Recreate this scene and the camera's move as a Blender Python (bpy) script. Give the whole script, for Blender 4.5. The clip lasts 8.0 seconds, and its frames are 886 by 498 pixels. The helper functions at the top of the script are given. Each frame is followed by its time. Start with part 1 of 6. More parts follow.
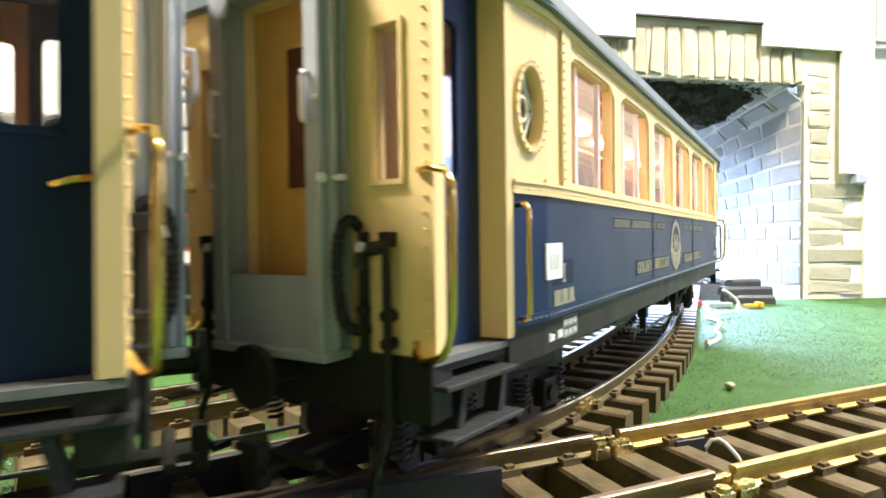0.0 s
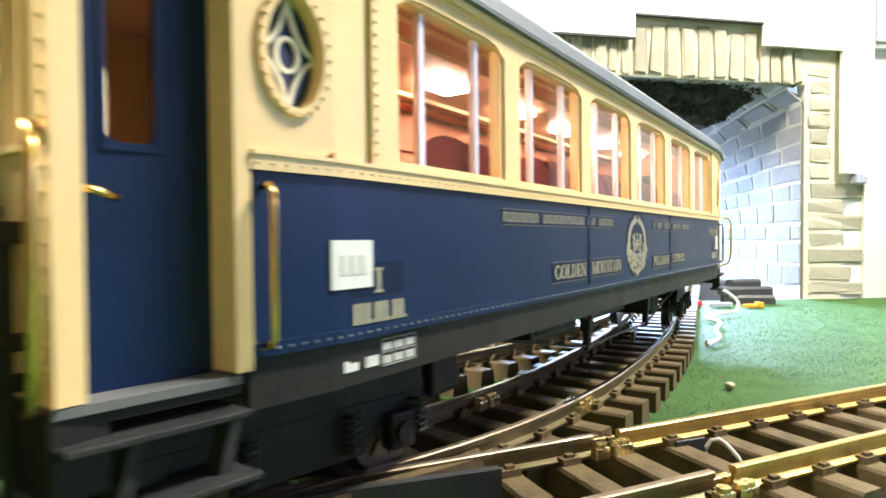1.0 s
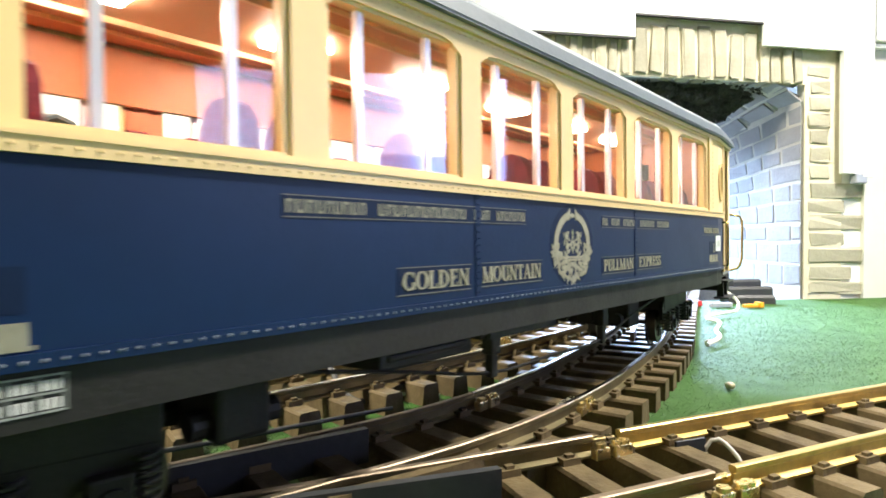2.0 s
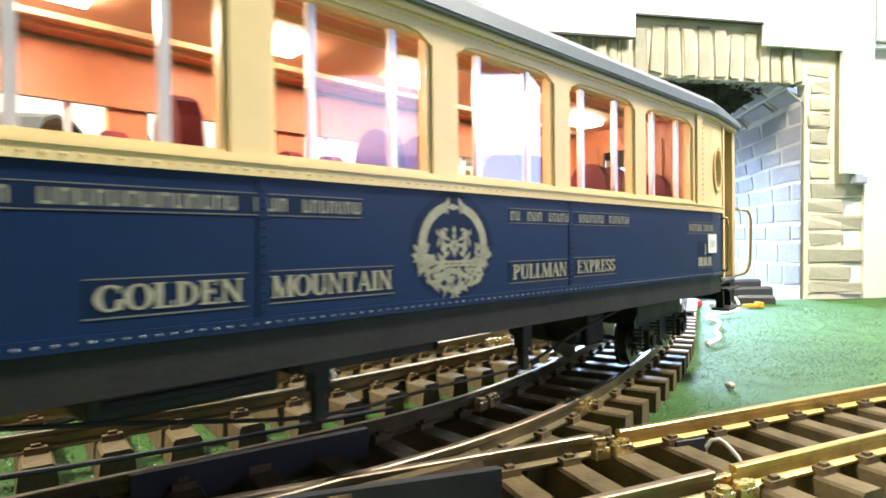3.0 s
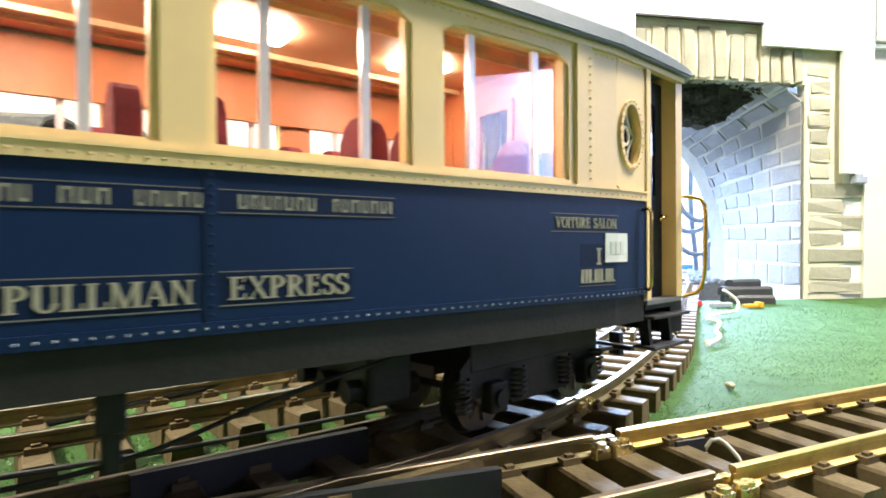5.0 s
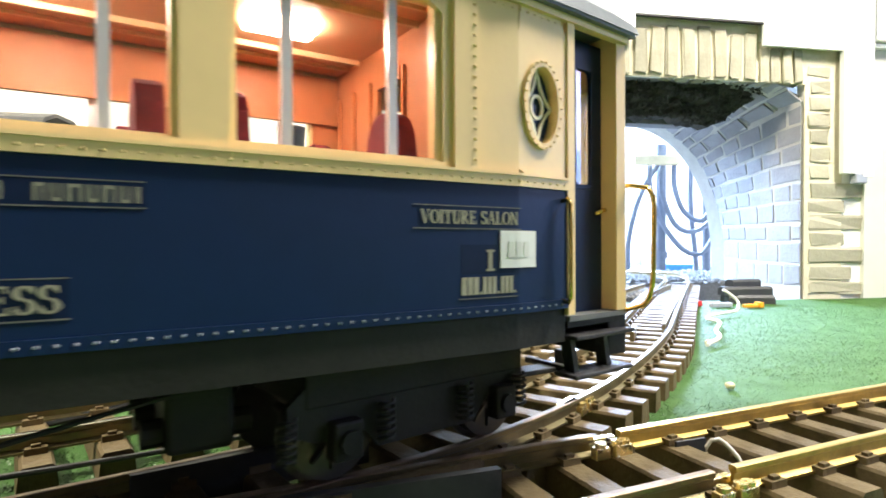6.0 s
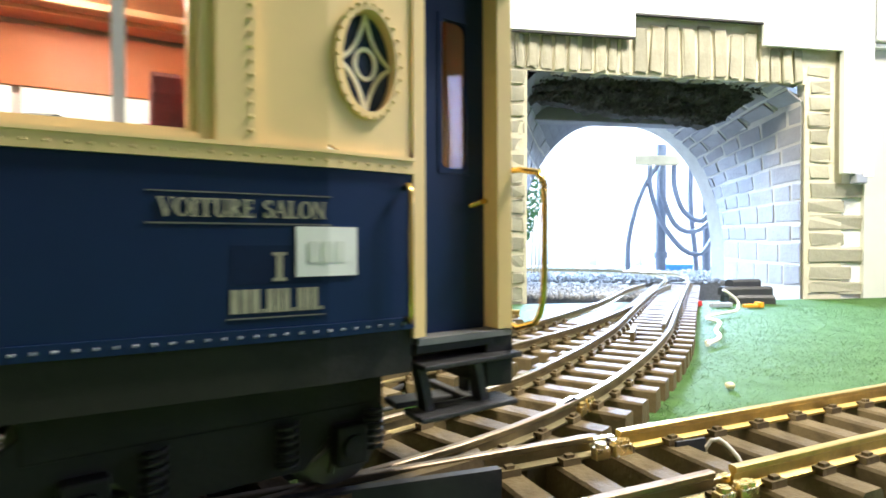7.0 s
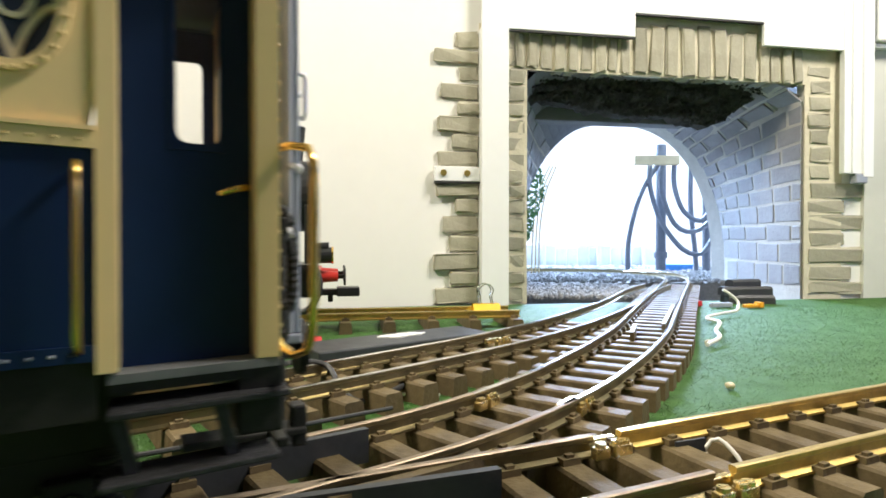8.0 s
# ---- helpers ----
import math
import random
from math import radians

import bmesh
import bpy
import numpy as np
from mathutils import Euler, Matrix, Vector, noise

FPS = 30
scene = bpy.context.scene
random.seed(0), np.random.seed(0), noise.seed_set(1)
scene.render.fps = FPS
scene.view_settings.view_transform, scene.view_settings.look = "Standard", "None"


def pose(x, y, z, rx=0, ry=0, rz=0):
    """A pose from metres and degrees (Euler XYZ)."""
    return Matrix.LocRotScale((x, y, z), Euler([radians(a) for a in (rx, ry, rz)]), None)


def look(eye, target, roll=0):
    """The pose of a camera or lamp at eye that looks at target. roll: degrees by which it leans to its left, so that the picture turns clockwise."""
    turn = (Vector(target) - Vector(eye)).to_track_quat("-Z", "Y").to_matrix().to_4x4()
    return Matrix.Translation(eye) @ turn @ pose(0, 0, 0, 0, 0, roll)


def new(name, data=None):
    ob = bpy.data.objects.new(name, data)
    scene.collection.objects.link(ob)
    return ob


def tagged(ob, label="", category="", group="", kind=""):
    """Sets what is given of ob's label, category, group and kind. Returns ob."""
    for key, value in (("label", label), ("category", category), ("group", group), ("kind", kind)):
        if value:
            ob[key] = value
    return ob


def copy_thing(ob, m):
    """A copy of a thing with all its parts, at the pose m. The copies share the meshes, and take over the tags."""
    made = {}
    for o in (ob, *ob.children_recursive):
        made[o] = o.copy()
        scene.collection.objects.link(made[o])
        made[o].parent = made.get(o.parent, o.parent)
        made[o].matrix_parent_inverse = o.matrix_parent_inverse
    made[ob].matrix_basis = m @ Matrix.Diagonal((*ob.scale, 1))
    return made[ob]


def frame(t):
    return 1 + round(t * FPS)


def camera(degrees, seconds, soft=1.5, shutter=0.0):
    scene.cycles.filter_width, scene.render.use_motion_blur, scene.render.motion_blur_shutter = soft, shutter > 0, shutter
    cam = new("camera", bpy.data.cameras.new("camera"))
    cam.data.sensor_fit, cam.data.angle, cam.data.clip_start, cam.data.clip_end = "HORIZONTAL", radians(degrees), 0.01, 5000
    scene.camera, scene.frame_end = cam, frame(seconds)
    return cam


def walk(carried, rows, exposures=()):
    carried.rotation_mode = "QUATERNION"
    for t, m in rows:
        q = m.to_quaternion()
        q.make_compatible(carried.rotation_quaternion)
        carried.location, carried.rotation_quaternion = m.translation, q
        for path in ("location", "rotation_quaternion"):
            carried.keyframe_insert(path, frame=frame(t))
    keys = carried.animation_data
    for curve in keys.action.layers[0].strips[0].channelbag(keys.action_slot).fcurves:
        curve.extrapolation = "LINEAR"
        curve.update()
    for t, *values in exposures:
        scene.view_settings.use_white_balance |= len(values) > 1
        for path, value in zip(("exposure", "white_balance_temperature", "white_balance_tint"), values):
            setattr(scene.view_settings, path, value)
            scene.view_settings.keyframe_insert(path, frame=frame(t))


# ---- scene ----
cam = camera(75.49, 8.0, soft=1.7, shutter=0.6)
EYE = (0.0, 0.0, 0.0813)
CAM_POSE = pose(*EYE, 90 - 0.665, 0, 0)
walk(cam, [(0.0, CAM_POSE), (8.0, CAM_POSE)], exposures=[(0.0, 0.50), (0.5, 0.42), (1.5, 0.32), (3.5, 0.28), (5.0, 0.25), (7.0, 0.18), (7.5, -0.10), (8.0, -0.62)])

# ---- world, sun, room lamps, exposure ----
world = bpy.data.worlds.new("sky")
scene.world = world
world.use_nodes = True
_n = world.node_tree.nodes
_sky = _n.new("ShaderNodeTexSky")
_sky.sky_type = "NISHITA"
_sky.sun_disc = False
_sky.sun_elevation, _sky.sun_rotation = radians(46), radians(146)
world.node_tree.links.new(_sky.outputs[0], _n["Background"].inputs[0])
_n["Background"].inputs[1].default_value = 0.15
sun = new("sun", bpy.data.lights.new("sun", "SUN"))
sun.data.energy, sun.data.angle, sun.data.color = 5.0, radians(0.5), (1.0, 0.95, 0.88)
sun.matrix_world = look((0.40, -0.60, 0.75), (0.0, 0.0, 0.0))


def area_lamp(name, eye, target, w, h, power, color):
    ob = new(name, bpy.data.lights.new(name, "AREA"))
    ob.data.shape, ob.data.size, ob.data.size_y = "RECTANGLE", w, h
    ob.data.energy, ob.data.color = power, color
    ob.matrix_world = look(eye, target)
    return ob


# unseen room lamps, placed and tuned by how the coach is lit
area_lamp("unseen_room_light", (0.90, 0.42, 1.25), (0.30, 0.50, 0.0), 0.40, 0.16, 45.0, (1.0, 0.94, 0.84))
area_lamp("unseen_room_light", (-0.85, 0.10, 1.15), (-0.10, 0.55, 0.1), 0.40, 0.16, 38.0, (1.0, 0.92, 0.77))
# the window in the east wall
area_lamp("east_window_light", (2.195, 0.15, 0.645), (0.0, 0.30, 0.20), 1.2, 0.33, 8.0, (0.58, 0.60, 1.0))
area_lamp("east_window_light", (2.195, 0.15, 0.395), (0.0, 0.30, 0.20), 1.2, 0.165, 2.6, (0.22, 0.38, 1.0))
# added lamp outside, standing in for daylight from the sky through the tunnel mouth
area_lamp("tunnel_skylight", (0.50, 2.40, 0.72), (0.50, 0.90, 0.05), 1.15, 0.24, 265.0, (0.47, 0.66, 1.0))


# ---- materials ----
def mat(name, color, rough=0.5, metal=0.0, var=0.15, scale=40.0, bump=0.0, bscale=200.0, coat=0.0, rand=0.0, stain=None, spec=0.5):
    """A principled material with two scales of colour variation, fine relief and, with rand, a change of tone from piece to piece."""
    m = bpy.data.materials.new(name)
    m.use_nodes = True
    t = m.node_tree
    b = t.nodes["Principled BSDF"]
    b.inputs["Roughness"].default_value = rough
    b.inputs["Metallic"].default_value = metal
    b.inputs["Coat Weight"].default_value = coat
    b.inputs["Specular IOR Level"].default_value = spec
    co = t.nodes.new("ShaderNodeTexCoord")
    n1 = t.nodes.new("ShaderNodeTexNoise")
    n1.inputs["Scale"].default_value, n1.inputs["Detail"].default_value = scale, 6
    n2 = t.nodes.new("ShaderNodeTexNoise")
    n2.inputs["Scale"].default_value, n2.inputs["Detail"].default_value = scale * 7, 4
    for n in (n1, n2):
        t.links.new(co.outputs["Object"], n.inputs["Vector"])
    add = t.nodes.new("ShaderNodeMath")
    add.operation = "MULTIPLY_ADD"
    t.links.new(n2.outputs["Fac"], add.inputs[0])
    add.inputs[1].default_value = 0.45
    t.links.new(n1.outputs["Fac"], add.inputs[2])
    last = add
    if rand:
        oi = t.nodes.new("ShaderNodeObjectInfo")
        ad2 = t.nodes.new("ShaderNodeMath")
        ad2.operation = "MULTIPLY_ADD"
        t.links.new(oi.outputs["Random"], ad2.inputs[0])
        ad2.inputs[1].default_value = rand
        t.links.new(add.outputs[0], ad2.inputs[2])
        last = ad2
    ramp = t.nodes.new("ShaderNodeMapRange")
    ramp.inputs["From Min"].default_value, ramp.inputs["From Max"].default_value = 0.4, 1.05 + rand
    t.links.new(last.outputs[0], ramp.inputs["Value"])
    mix = t.nodes.new("ShaderNodeMix")
    mix.data_type = "RGBA"
    second = stain or [c * (1 - var) for c in color]
    first = [min(1, c * (1 + var)) for c in color]
    mix.inputs["A"].default_value, mix.inputs["B"].default_value = (*first, 1), (*second, 1)
    t.links.new(ramp.outputs["Result"], mix.inputs["Factor"])
    t.links.new(mix.outputs["Result"], b.inputs["Base Color"])
    rr = t.nodes.new("ShaderNodeMapRange")
    rr.inputs["To Min"].default_value, rr.inputs["To Max"].default_value = max(0.02, rough * 0.8), min(1, rough * 1.2)
    t.links.new(n1.outputs["Fac"], rr.inputs["Value"])
    t.links.new(rr.outputs["Result"], b.inputs["Roughness"])
    if bump:
        n3 = t.nodes.new("ShaderNodeTexNoise")
        n3.inputs["Scale"].default_value, n3.inputs["Detail"].default_value = bscale, 8
        t.links.new(co.outputs["Object"], n3.inputs["Vector"])
        bp = t.nodes.new("ShaderNodeBump")
        bp.inputs["Strength"].default_value, bp.inputs["Distance"].default_value = bump, 0.002
        t.links.new(n3.outputs["Fac"], bp.inputs["Height"])
        t.links.new(bp.outputs["Normal"], b.inputs["Normal"])
    return m


def glow(name, color, power):
    m = bpy.data.materials.new(name)
    m.use_nodes = True
    b = m.node_tree.nodes["Principled BSDF"]
    b.inputs["Base Color"].default_value = (*color, 1)
    b.inputs["Emission Color"].default_value = (*color, 1)
    b.inputs["Emission Strength"].default_value = power
    return m


def clear_glass(name, tint=(1, 1, 1), gloss=0.12):
    """A thin pane: mostly clear, with a share of mirror that grows at grazing angles."""
    m = bpy.data.materials.new(name)
    m.use_nodes = True
    t = m.node_tree
    t.nodes.remove(t.nodes["Principled BSDF"])
    tr, gl, mx, lw = (t.nodes.new(k) for k in ("ShaderNodeBsdfTransparent", "ShaderNodeBsdfGlossy", "ShaderNodeMixShader", "ShaderNodeFresnel"))
    tr.inputs[0].default_value = (*tint, 1)
    gl.inputs["Roughness"].default_value = 0.03
    lw.inputs["IOR"].default_value = 1.4
    half = t.nodes.new("ShaderNodeMath")
    half.operation = "MULTIPLY_ADD"
    half.inputs[1].default_value = 0.23
    half.inputs[2].default_value = 0.034
    t.links.new(lw.outputs[0], half.inputs[0])
    t.links.new(half.outputs[0], mx.inputs[0])
    t.links.new(tr.outputs[0], mx.inputs[1])
    t.links.new(gl.outputs[0], mx.inputs[2])
    t.links.new(mx.outputs[0], t.nodes["Material Output"].inputs[0])
    return m


CREAM = mat("cream_paint", (0.82, 0.615, 0.31), 0.38, var=0.05, scale=25, bump=0.03, bscale=300)
BLUE = mat("blue_paint", (0.0043, 0.018, 0.064), 0.42, var=0.15, scale=20, bump=0.04, bscale=400, spec=0.26)
BLACK = mat("black_plastic", (0.017, 0.0165, 0.0155), 0.55, var=0.35, scale=45, bump=0.12, bscale=500, spec=0.3)
ROOF = mat("roof_grey_paint", (0.11, 0.14, 0.17), 0.55, var=0.12, scale=30, bump=0.1, bscale=300)
GREY = mat("grey_plastic", (0.33, 0.355, 0.42), 0.45, var=0.12, scale=30, bump=0.05)
SILVER = mat("pale_metal_frame", (0.75, 0.73, 0.78), 0.3, 0.4, var=0.06)
GOLD = mat("polished_brass", (0.86, 0.58, 0.18), 0.22, 1.0, var=0.1, scale=60)
LETTER = mat("faded_gold_print", (0.31, 0.30, 0.225), 0.6, var=0.25, scale=300)
STICKER = mat("white_label_paper", (0.72, 0.75, 0.74), 0.7, var=0.05, scale=60)
WHITE_PRINT = mat("white_print", (0.75, 0.76, 0.75), 0.6, var=0.1)
WOOD_IN = mat("orange_wood_veneer", (0.48, 0.185, 0.075), 0.45, var=0.2, scale=25)
CRIMSON = mat("crimson_velour", (0.16, 0.012, 0.022), 0.85, var=0.3, scale=120, bump=0.2, bscale=900)
CEILING_IN = mat("coach_ceiling_paint", (0.62, 0.33, 0.18), 0.5, var=0.08)
CARPET = mat("coach_carpet", (0.10, 0.03, 0.03), 0.9, var=0.2, scale=100)
GLASS = clear_glass("window_pane_glass")
COACH_LAMP = glow("coach_lamp_glow", (1.0, 0.77, 0.60), 66.0)
STEEL = mat("worn_steel_rail", (0.27, 0.225, 0.125), 0.34, 0.9, var=0.25, scale=60, bump=0.05)
BRASS_RAIL = mat("brass_rail", (0.74, 0.55, 0.18), 0.38, 1.0, var=0.2, scale=40, bump=0.08, stain=(0.42, 0.31, 0.12))
RAIL_HEAD = mat("polished_rail_head", (0.62, 0.58, 0.54), 0.17, 1.0, var=0.2, scale=80, bump=0.04, bscale=600)
RAIL_DULL = mat("dull_rail_head", (0.27, 0.21, 0.15), 0.5, 0.8, var=0.3, scale=80, bump=0.1, bscale=600)
TIE = mat("brown_plastic_sleeper", (0.140, 0.104, 0.052), 0.55, var=0.2, scale=70, bump=0.35, bscale=300, rand=0.3, stain=(0.058, 0.043, 0.024), spec=0.2)
WHEEL = mat("dark_steel_wheel", (0.13, 0.12, 0.11), 0.32, 0.9, var=0.2)


# ---- mesh tools ----
def part(name, bm, material, parent=None, label="", kind="", smooth=False):
    me = bpy.data.meshes.new(name)
    if smooth:
        for fc in bm.faces:
            fc.smooth = True
    bm.to_mesh(me)
    bm.free()
    for m in (material if isinstance(material, (list, tuple)) else [material]):
        me.materials.append(m)
    ob = new(name, me)
    if parent:
        ob.parent = parent
    if label or kind:
        tagged(ob, label, kind=kind)
    return ob


def thing(name, label, category, m=None, group="", kind=""):
    ob = new(name)
    ob.empty_display_size = 0.02
    if m is not None:
        ob.matrix_basis = m
    return tagged(ob, label, category, group, kind)


def box(bm, x0, x1, y0, y1, z0, z1, bev=0.0, m=None):
    r = bmesh.ops.create_cube(bm, size=1.0)
    vs = r["verts"]
    for v in vs:
        v.co = Vector(((x0 + x1) / 2 + v.co.x * (x1 - x0), (y0 + y1) / 2 + v.co.y * (y1 - y0), (z0 + z1) / 2 + v.co.z * (z1 - z0)))
    if bev:
        es = list({e for v in vs for e in v.link_edges})
        r2 = bmesh.ops.bevel(bm, geom=es, offset=bev, segments=2, affect="EDGES", profile=0.5)
        vs = list({v for fc in r2["faces"] for v in fc.verts} | {v for v in vs if v.is_valid})
    if m is not None:
        for v in vs:
            v.co = m @ v.co
    return vs


def boxes(*specs, bev=0.0):
    bm = bmesh.new()
    for s in specs:
        box(bm, *s, bev=bev)
    return bm


def prism(bm, pts, y0, y1, axis="y"):
    """A polygon in the plane of the two other axes, extruded along one axis."""
    def at(a, b, d):
        return (a, d, b) if axis == "y" else ((a, b, d) if axis == "z" else (d, a, b))
    lo = [bm.verts.new(at(a, b, y0)) for a, b in pts]
    hi = [bm.verts.new(at(a, b, y1)) for a, b in pts]
    n = len(pts)
    fs = [bm.faces.new(lo), bm.faces.new(hi[::-1])]
    for i in range(n):
        fs.append(bm.faces.new((lo[i], hi[i], hi[(i + 1) % n], lo[(i + 1) % n])))
    bmesh.ops.recalc_face_normals(bm, faces=fs)
    return lo + hi


def cyl(bm, a, b, r, seg=12, r2=None):
    a, b = Vector(a), Vector(b)
    d = b - a
    m = Matrix.Translation((a + b) / 2) @ d.to_track_quat("Z", "Y").to_matrix().to_4x4()
    bmesh.ops.create_cone(bm, cap_ends=True, segments=seg, radius1=r, radius2=r if r2 is None else r2, depth=d.length, matrix=m)


def ball(bm, c, r, sx=1, sy=1, sz=1, seg=10):
    bmesh.ops.create_uvsphere(bm, u_segments=seg, v_segments=max(5, seg // 2 + 1), radius=r, matrix=Matrix.Translation(c) @ Matrix.Diagonal((sx, sy, sz, 1)))


def smooth_path(pts, step=0.01):
    """Catmull-Rom through the points, sampled about every step metres."""
    ps = [Vector(p) for p in pts]
    ps = [ps[0] * 2 - ps[1]] + ps + [ps[-1] * 2 - ps[-2]]
    out = []
    for i in range(1, len(ps) - 2):
        p0, p1, p2, p3 = ps[i - 1:i + 3]
        n = max(1, int((p2 - p1).length / step))
        for k in range(n):
            t = k / n
            out.append(0.5 * (2 * p1 + (p2 - p0) * t + (2 * p0 - 5 * p1 + 4 * p2 - p3) * t * t + (3 * p1 - p0 - 3 * p2 + p3) * t ** 3))
    out.append(ps[-2])
    return out


def sweep(bm, path, profile, closed=True, mats=None, up=Vector((0, 0, 1))):
    """Sweep a profile of (side, up) along a path that stays roughly level."""
    rings = []
    for i, p in enumerate(path):
        d = (path[min(i + 1, len(path) - 1)] - path[max(i - 1, 0)]).normalized()
        side = d.cross(up).normalized()
        rings.append([bm.verts.new(p + side * a + up * b) for a, b in profile])
    n = len(profile)
    for i in range(len(rings) - 1):
        for k in range(n):
            fc = bm.faces.new((rings[i][k], rings[i][(k + 1) % n], rings[i + 1][(k + 1) % n], rings[i + 1][k]))
            if mats:
                fc.material_index = mats[k]
    fa, fb = bm.faces.new(rings[0][::-1]), bm.faces.new(rings[-1])
    if mats:
        fa.material_index = fb.material_index = 0
    bmesh.ops.recalc_face_normals(bm, faces=bm.faces[:])


def tube(bm, pts, r, seg=8, step=0.004, ribs=0.0):
    """A round tube along a smooth line through the points; ribs: ringed like a corrugated hose."""
    path = smooth_path(pts, step)
    ref = Vector((0.3, 0.2, 0.9)).normalized()
    rings = []
    for i, p in enumerate(path):
        d = (path[min(i + 1, len(path) - 1)] - path[max(i - 1, 0)]).normalized()
        s = d.cross(ref)
        if s.length < 1e-4:
            s = d.cross(Vector((1, 0, 0)))
        s.normalize()
        u = s.cross(d)
        rr = r * (1 + ribs * (1 if i % 2 else -1))
        rings.append([bm.verts.new(p + (s * math.cos(2 * math.pi * k / seg) + u * math.sin(2 * math.pi * k / seg)) * rr) for k in range(seg)])
    fs = []
    for i in range(len(rings) - 1):
        for k in range(seg):
            fs.append(bm.faces.new((rings[i][k], rings[i][(k + 1) % seg], rings[i + 1][(k + 1) % seg], rings[i + 1][k])))
    fs += [bm.faces.new(rings[0][::-1]), bm.faces.new(rings[-1])]
    bmesh.ops.recalc_face_normals(bm, faces=fs)


# ---- the setting: ground, tunnel wall, room ----
GROUND_Z = -0.0215
WALL_ANGLE = 9.8
WALL = pose(0.104, 0.95, 0, 0, 0, WALL_ANGLE)      # x along the wall, y into it, z up

GRASS = mat("green_grass_mat", (0.036, 0.104, 0.016), 0.68, var=0.3, scale=40, bump=0.5, bscale=1200, stain=(0.026, 0.080, 0.012), spec=0.32)
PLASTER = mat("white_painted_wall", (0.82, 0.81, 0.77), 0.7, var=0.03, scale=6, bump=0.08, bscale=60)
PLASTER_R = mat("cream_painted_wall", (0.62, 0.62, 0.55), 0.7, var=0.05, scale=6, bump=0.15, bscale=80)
TRIM = mat("white_gloss_trim", (0.82, 0.83, 0.82), 0.4, var=0.03, scale=10)
BRICK = mat("grey_buff_stone", (0.36, 0.338, 0.255), 0.85, var=0.28, scale=30, bump=0.5, bscale=120, rand=0.5)
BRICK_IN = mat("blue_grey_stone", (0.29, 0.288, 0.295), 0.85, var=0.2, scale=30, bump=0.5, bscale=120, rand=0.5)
MORTAR = mat("pale_mortar", (0.62, 0.57, 0.43), 0.9, var=0.12, scale=40, bump=0.4, bscale=150)
FOAM = mat("black_foam", (0.062, 0.060, 0.058), 0.95, var=0.6, scale=40, bump=0.8, bscale=500, spec=0.15)
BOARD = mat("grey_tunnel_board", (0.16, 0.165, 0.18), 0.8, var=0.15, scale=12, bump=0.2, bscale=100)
GRAVEL = mat("grey_gravel", (0.28, 0.28, 0.275), 0.9, var=0.35, scale=150, bump=0.8, bscale=400, rand=0.3)
DIM_WALL = mat("dark_unseen_wall", (0.10, 0.085, 0.07), 0.7, var=0.2, scale=5)
OUT_WALL = mat("white_garden_wall", (0.86, 0.87, 0.88), 0.8, var=0.06, scale=3, bump=0.1, bscale=30)


def ground():
    bm = bmesh.new()
    bmesh.ops.create_grid(bm, x_segments=60, y_segments=60, size=1.0)
    for v in bm.verts:
        x = v.co.x * 2.2
        y = -1.0 + (v.co.y + 1) * 0.5 * (1.0 + 0.94 + math.tan(radians(WALL_ANGLE)) * (x - 0.10))
        v.co = Vector((x, y, GROUND_Z + 0.0015 * noise.noise(Vector((x * 6, y * 6, 0)))))
    tagged(part("ground", bm, GRASS), "green artificial grass mat under the tracks", "ground", kind="structure")
    bm = bmesh.new()
    bmesh.ops.create_grid(bm, x_segments=2, y_segments=2, size=40, matrix=Matrix.Translation((0, 0, -0.08)))
    tagged(part("ground_outside", bm, GRAVEL), "grey gravel ground of the garden outside", "ground", kind="structure")


ground()


def wall_box(bm, u0, u1, d0, d1, z0, z1, bev=0.0):
    return box(bm, u0, u1, d0, d1, z0, z1, bev)


def room():
    """The wall with the tunnel opening, and plain unseen walls and a ceiling that close the room round the camera."""
    bm = boxes((-2.6, 0.012, 0, 0.02, -0.08, 1.6), (0.565, 2.4, 0, 0.02, -0.08, 1.6), (0.012, 0.565, 0, 0.02, 0.372, 1.6))
    ob = tagged(part("wall_north", bm, PLASTER), "white painted wall with a square tunnel opening", "wall", kind="structure")
    ob.matrix_basis = WALL
    # unseen walls, kept dark so little light bounces onto the coach
    for name, b in (("wall_south", (-2.3, 2.3, -1.12, -1.0, -0.1, 1.5)), ("wall_west", (-2.3, -2.2, -1.0, 1.3, -0.1, 1.5)), ("wall_east", None)):
        b = [b] if b else [(2.2, 2.3, -1.0, -0.45, -0.1, 1.5), (2.2, 2.3, 0.75, 1.3, -0.1, 1.5), (2.2, 2.3, -0.45, 0.75, -0.1, 0.31), (2.2, 2.3, -0.45, 0.75, 0.81, 1.5)]
        tagged(part(name, boxes(*b), DIM_WALL), "unseen room wall, dark to cut bounced light", "wall", kind="structure")
    tagged(part("ceiling", boxes((-2.3, 2.3, -1.1, 1.45, 1.5, 1.6)), PLASTER_R), "unseen plain white room ceiling", "ceiling", kind="structure")


room()

# ---- tracks ----
MAIN_LINE = [(-1.75, -0.30), (-0.90, -0.130), (-0.70, -0.10), (-0.56, -0.065), (-0.46, -0.029), (-0.362, 0.014), (-0.272, 0.062), (-0.186, 0.118), (-0.124, 0.162), (-0.055, 0.213), (-0.006, 0.252),
             (0.034, 0.293), (0.074, 0.345), (0.101, 0.387), (0.137, 0.447), (0.190, 0.547), (0.247, 0.672), (0.378, 0.958), (0.50, 1.225), (0.575, 1.42), (0.585, 1.56), (0.53, 1.70), (0.40, 1.77), (0.2, 1.79), (-0.3, 1.79)]
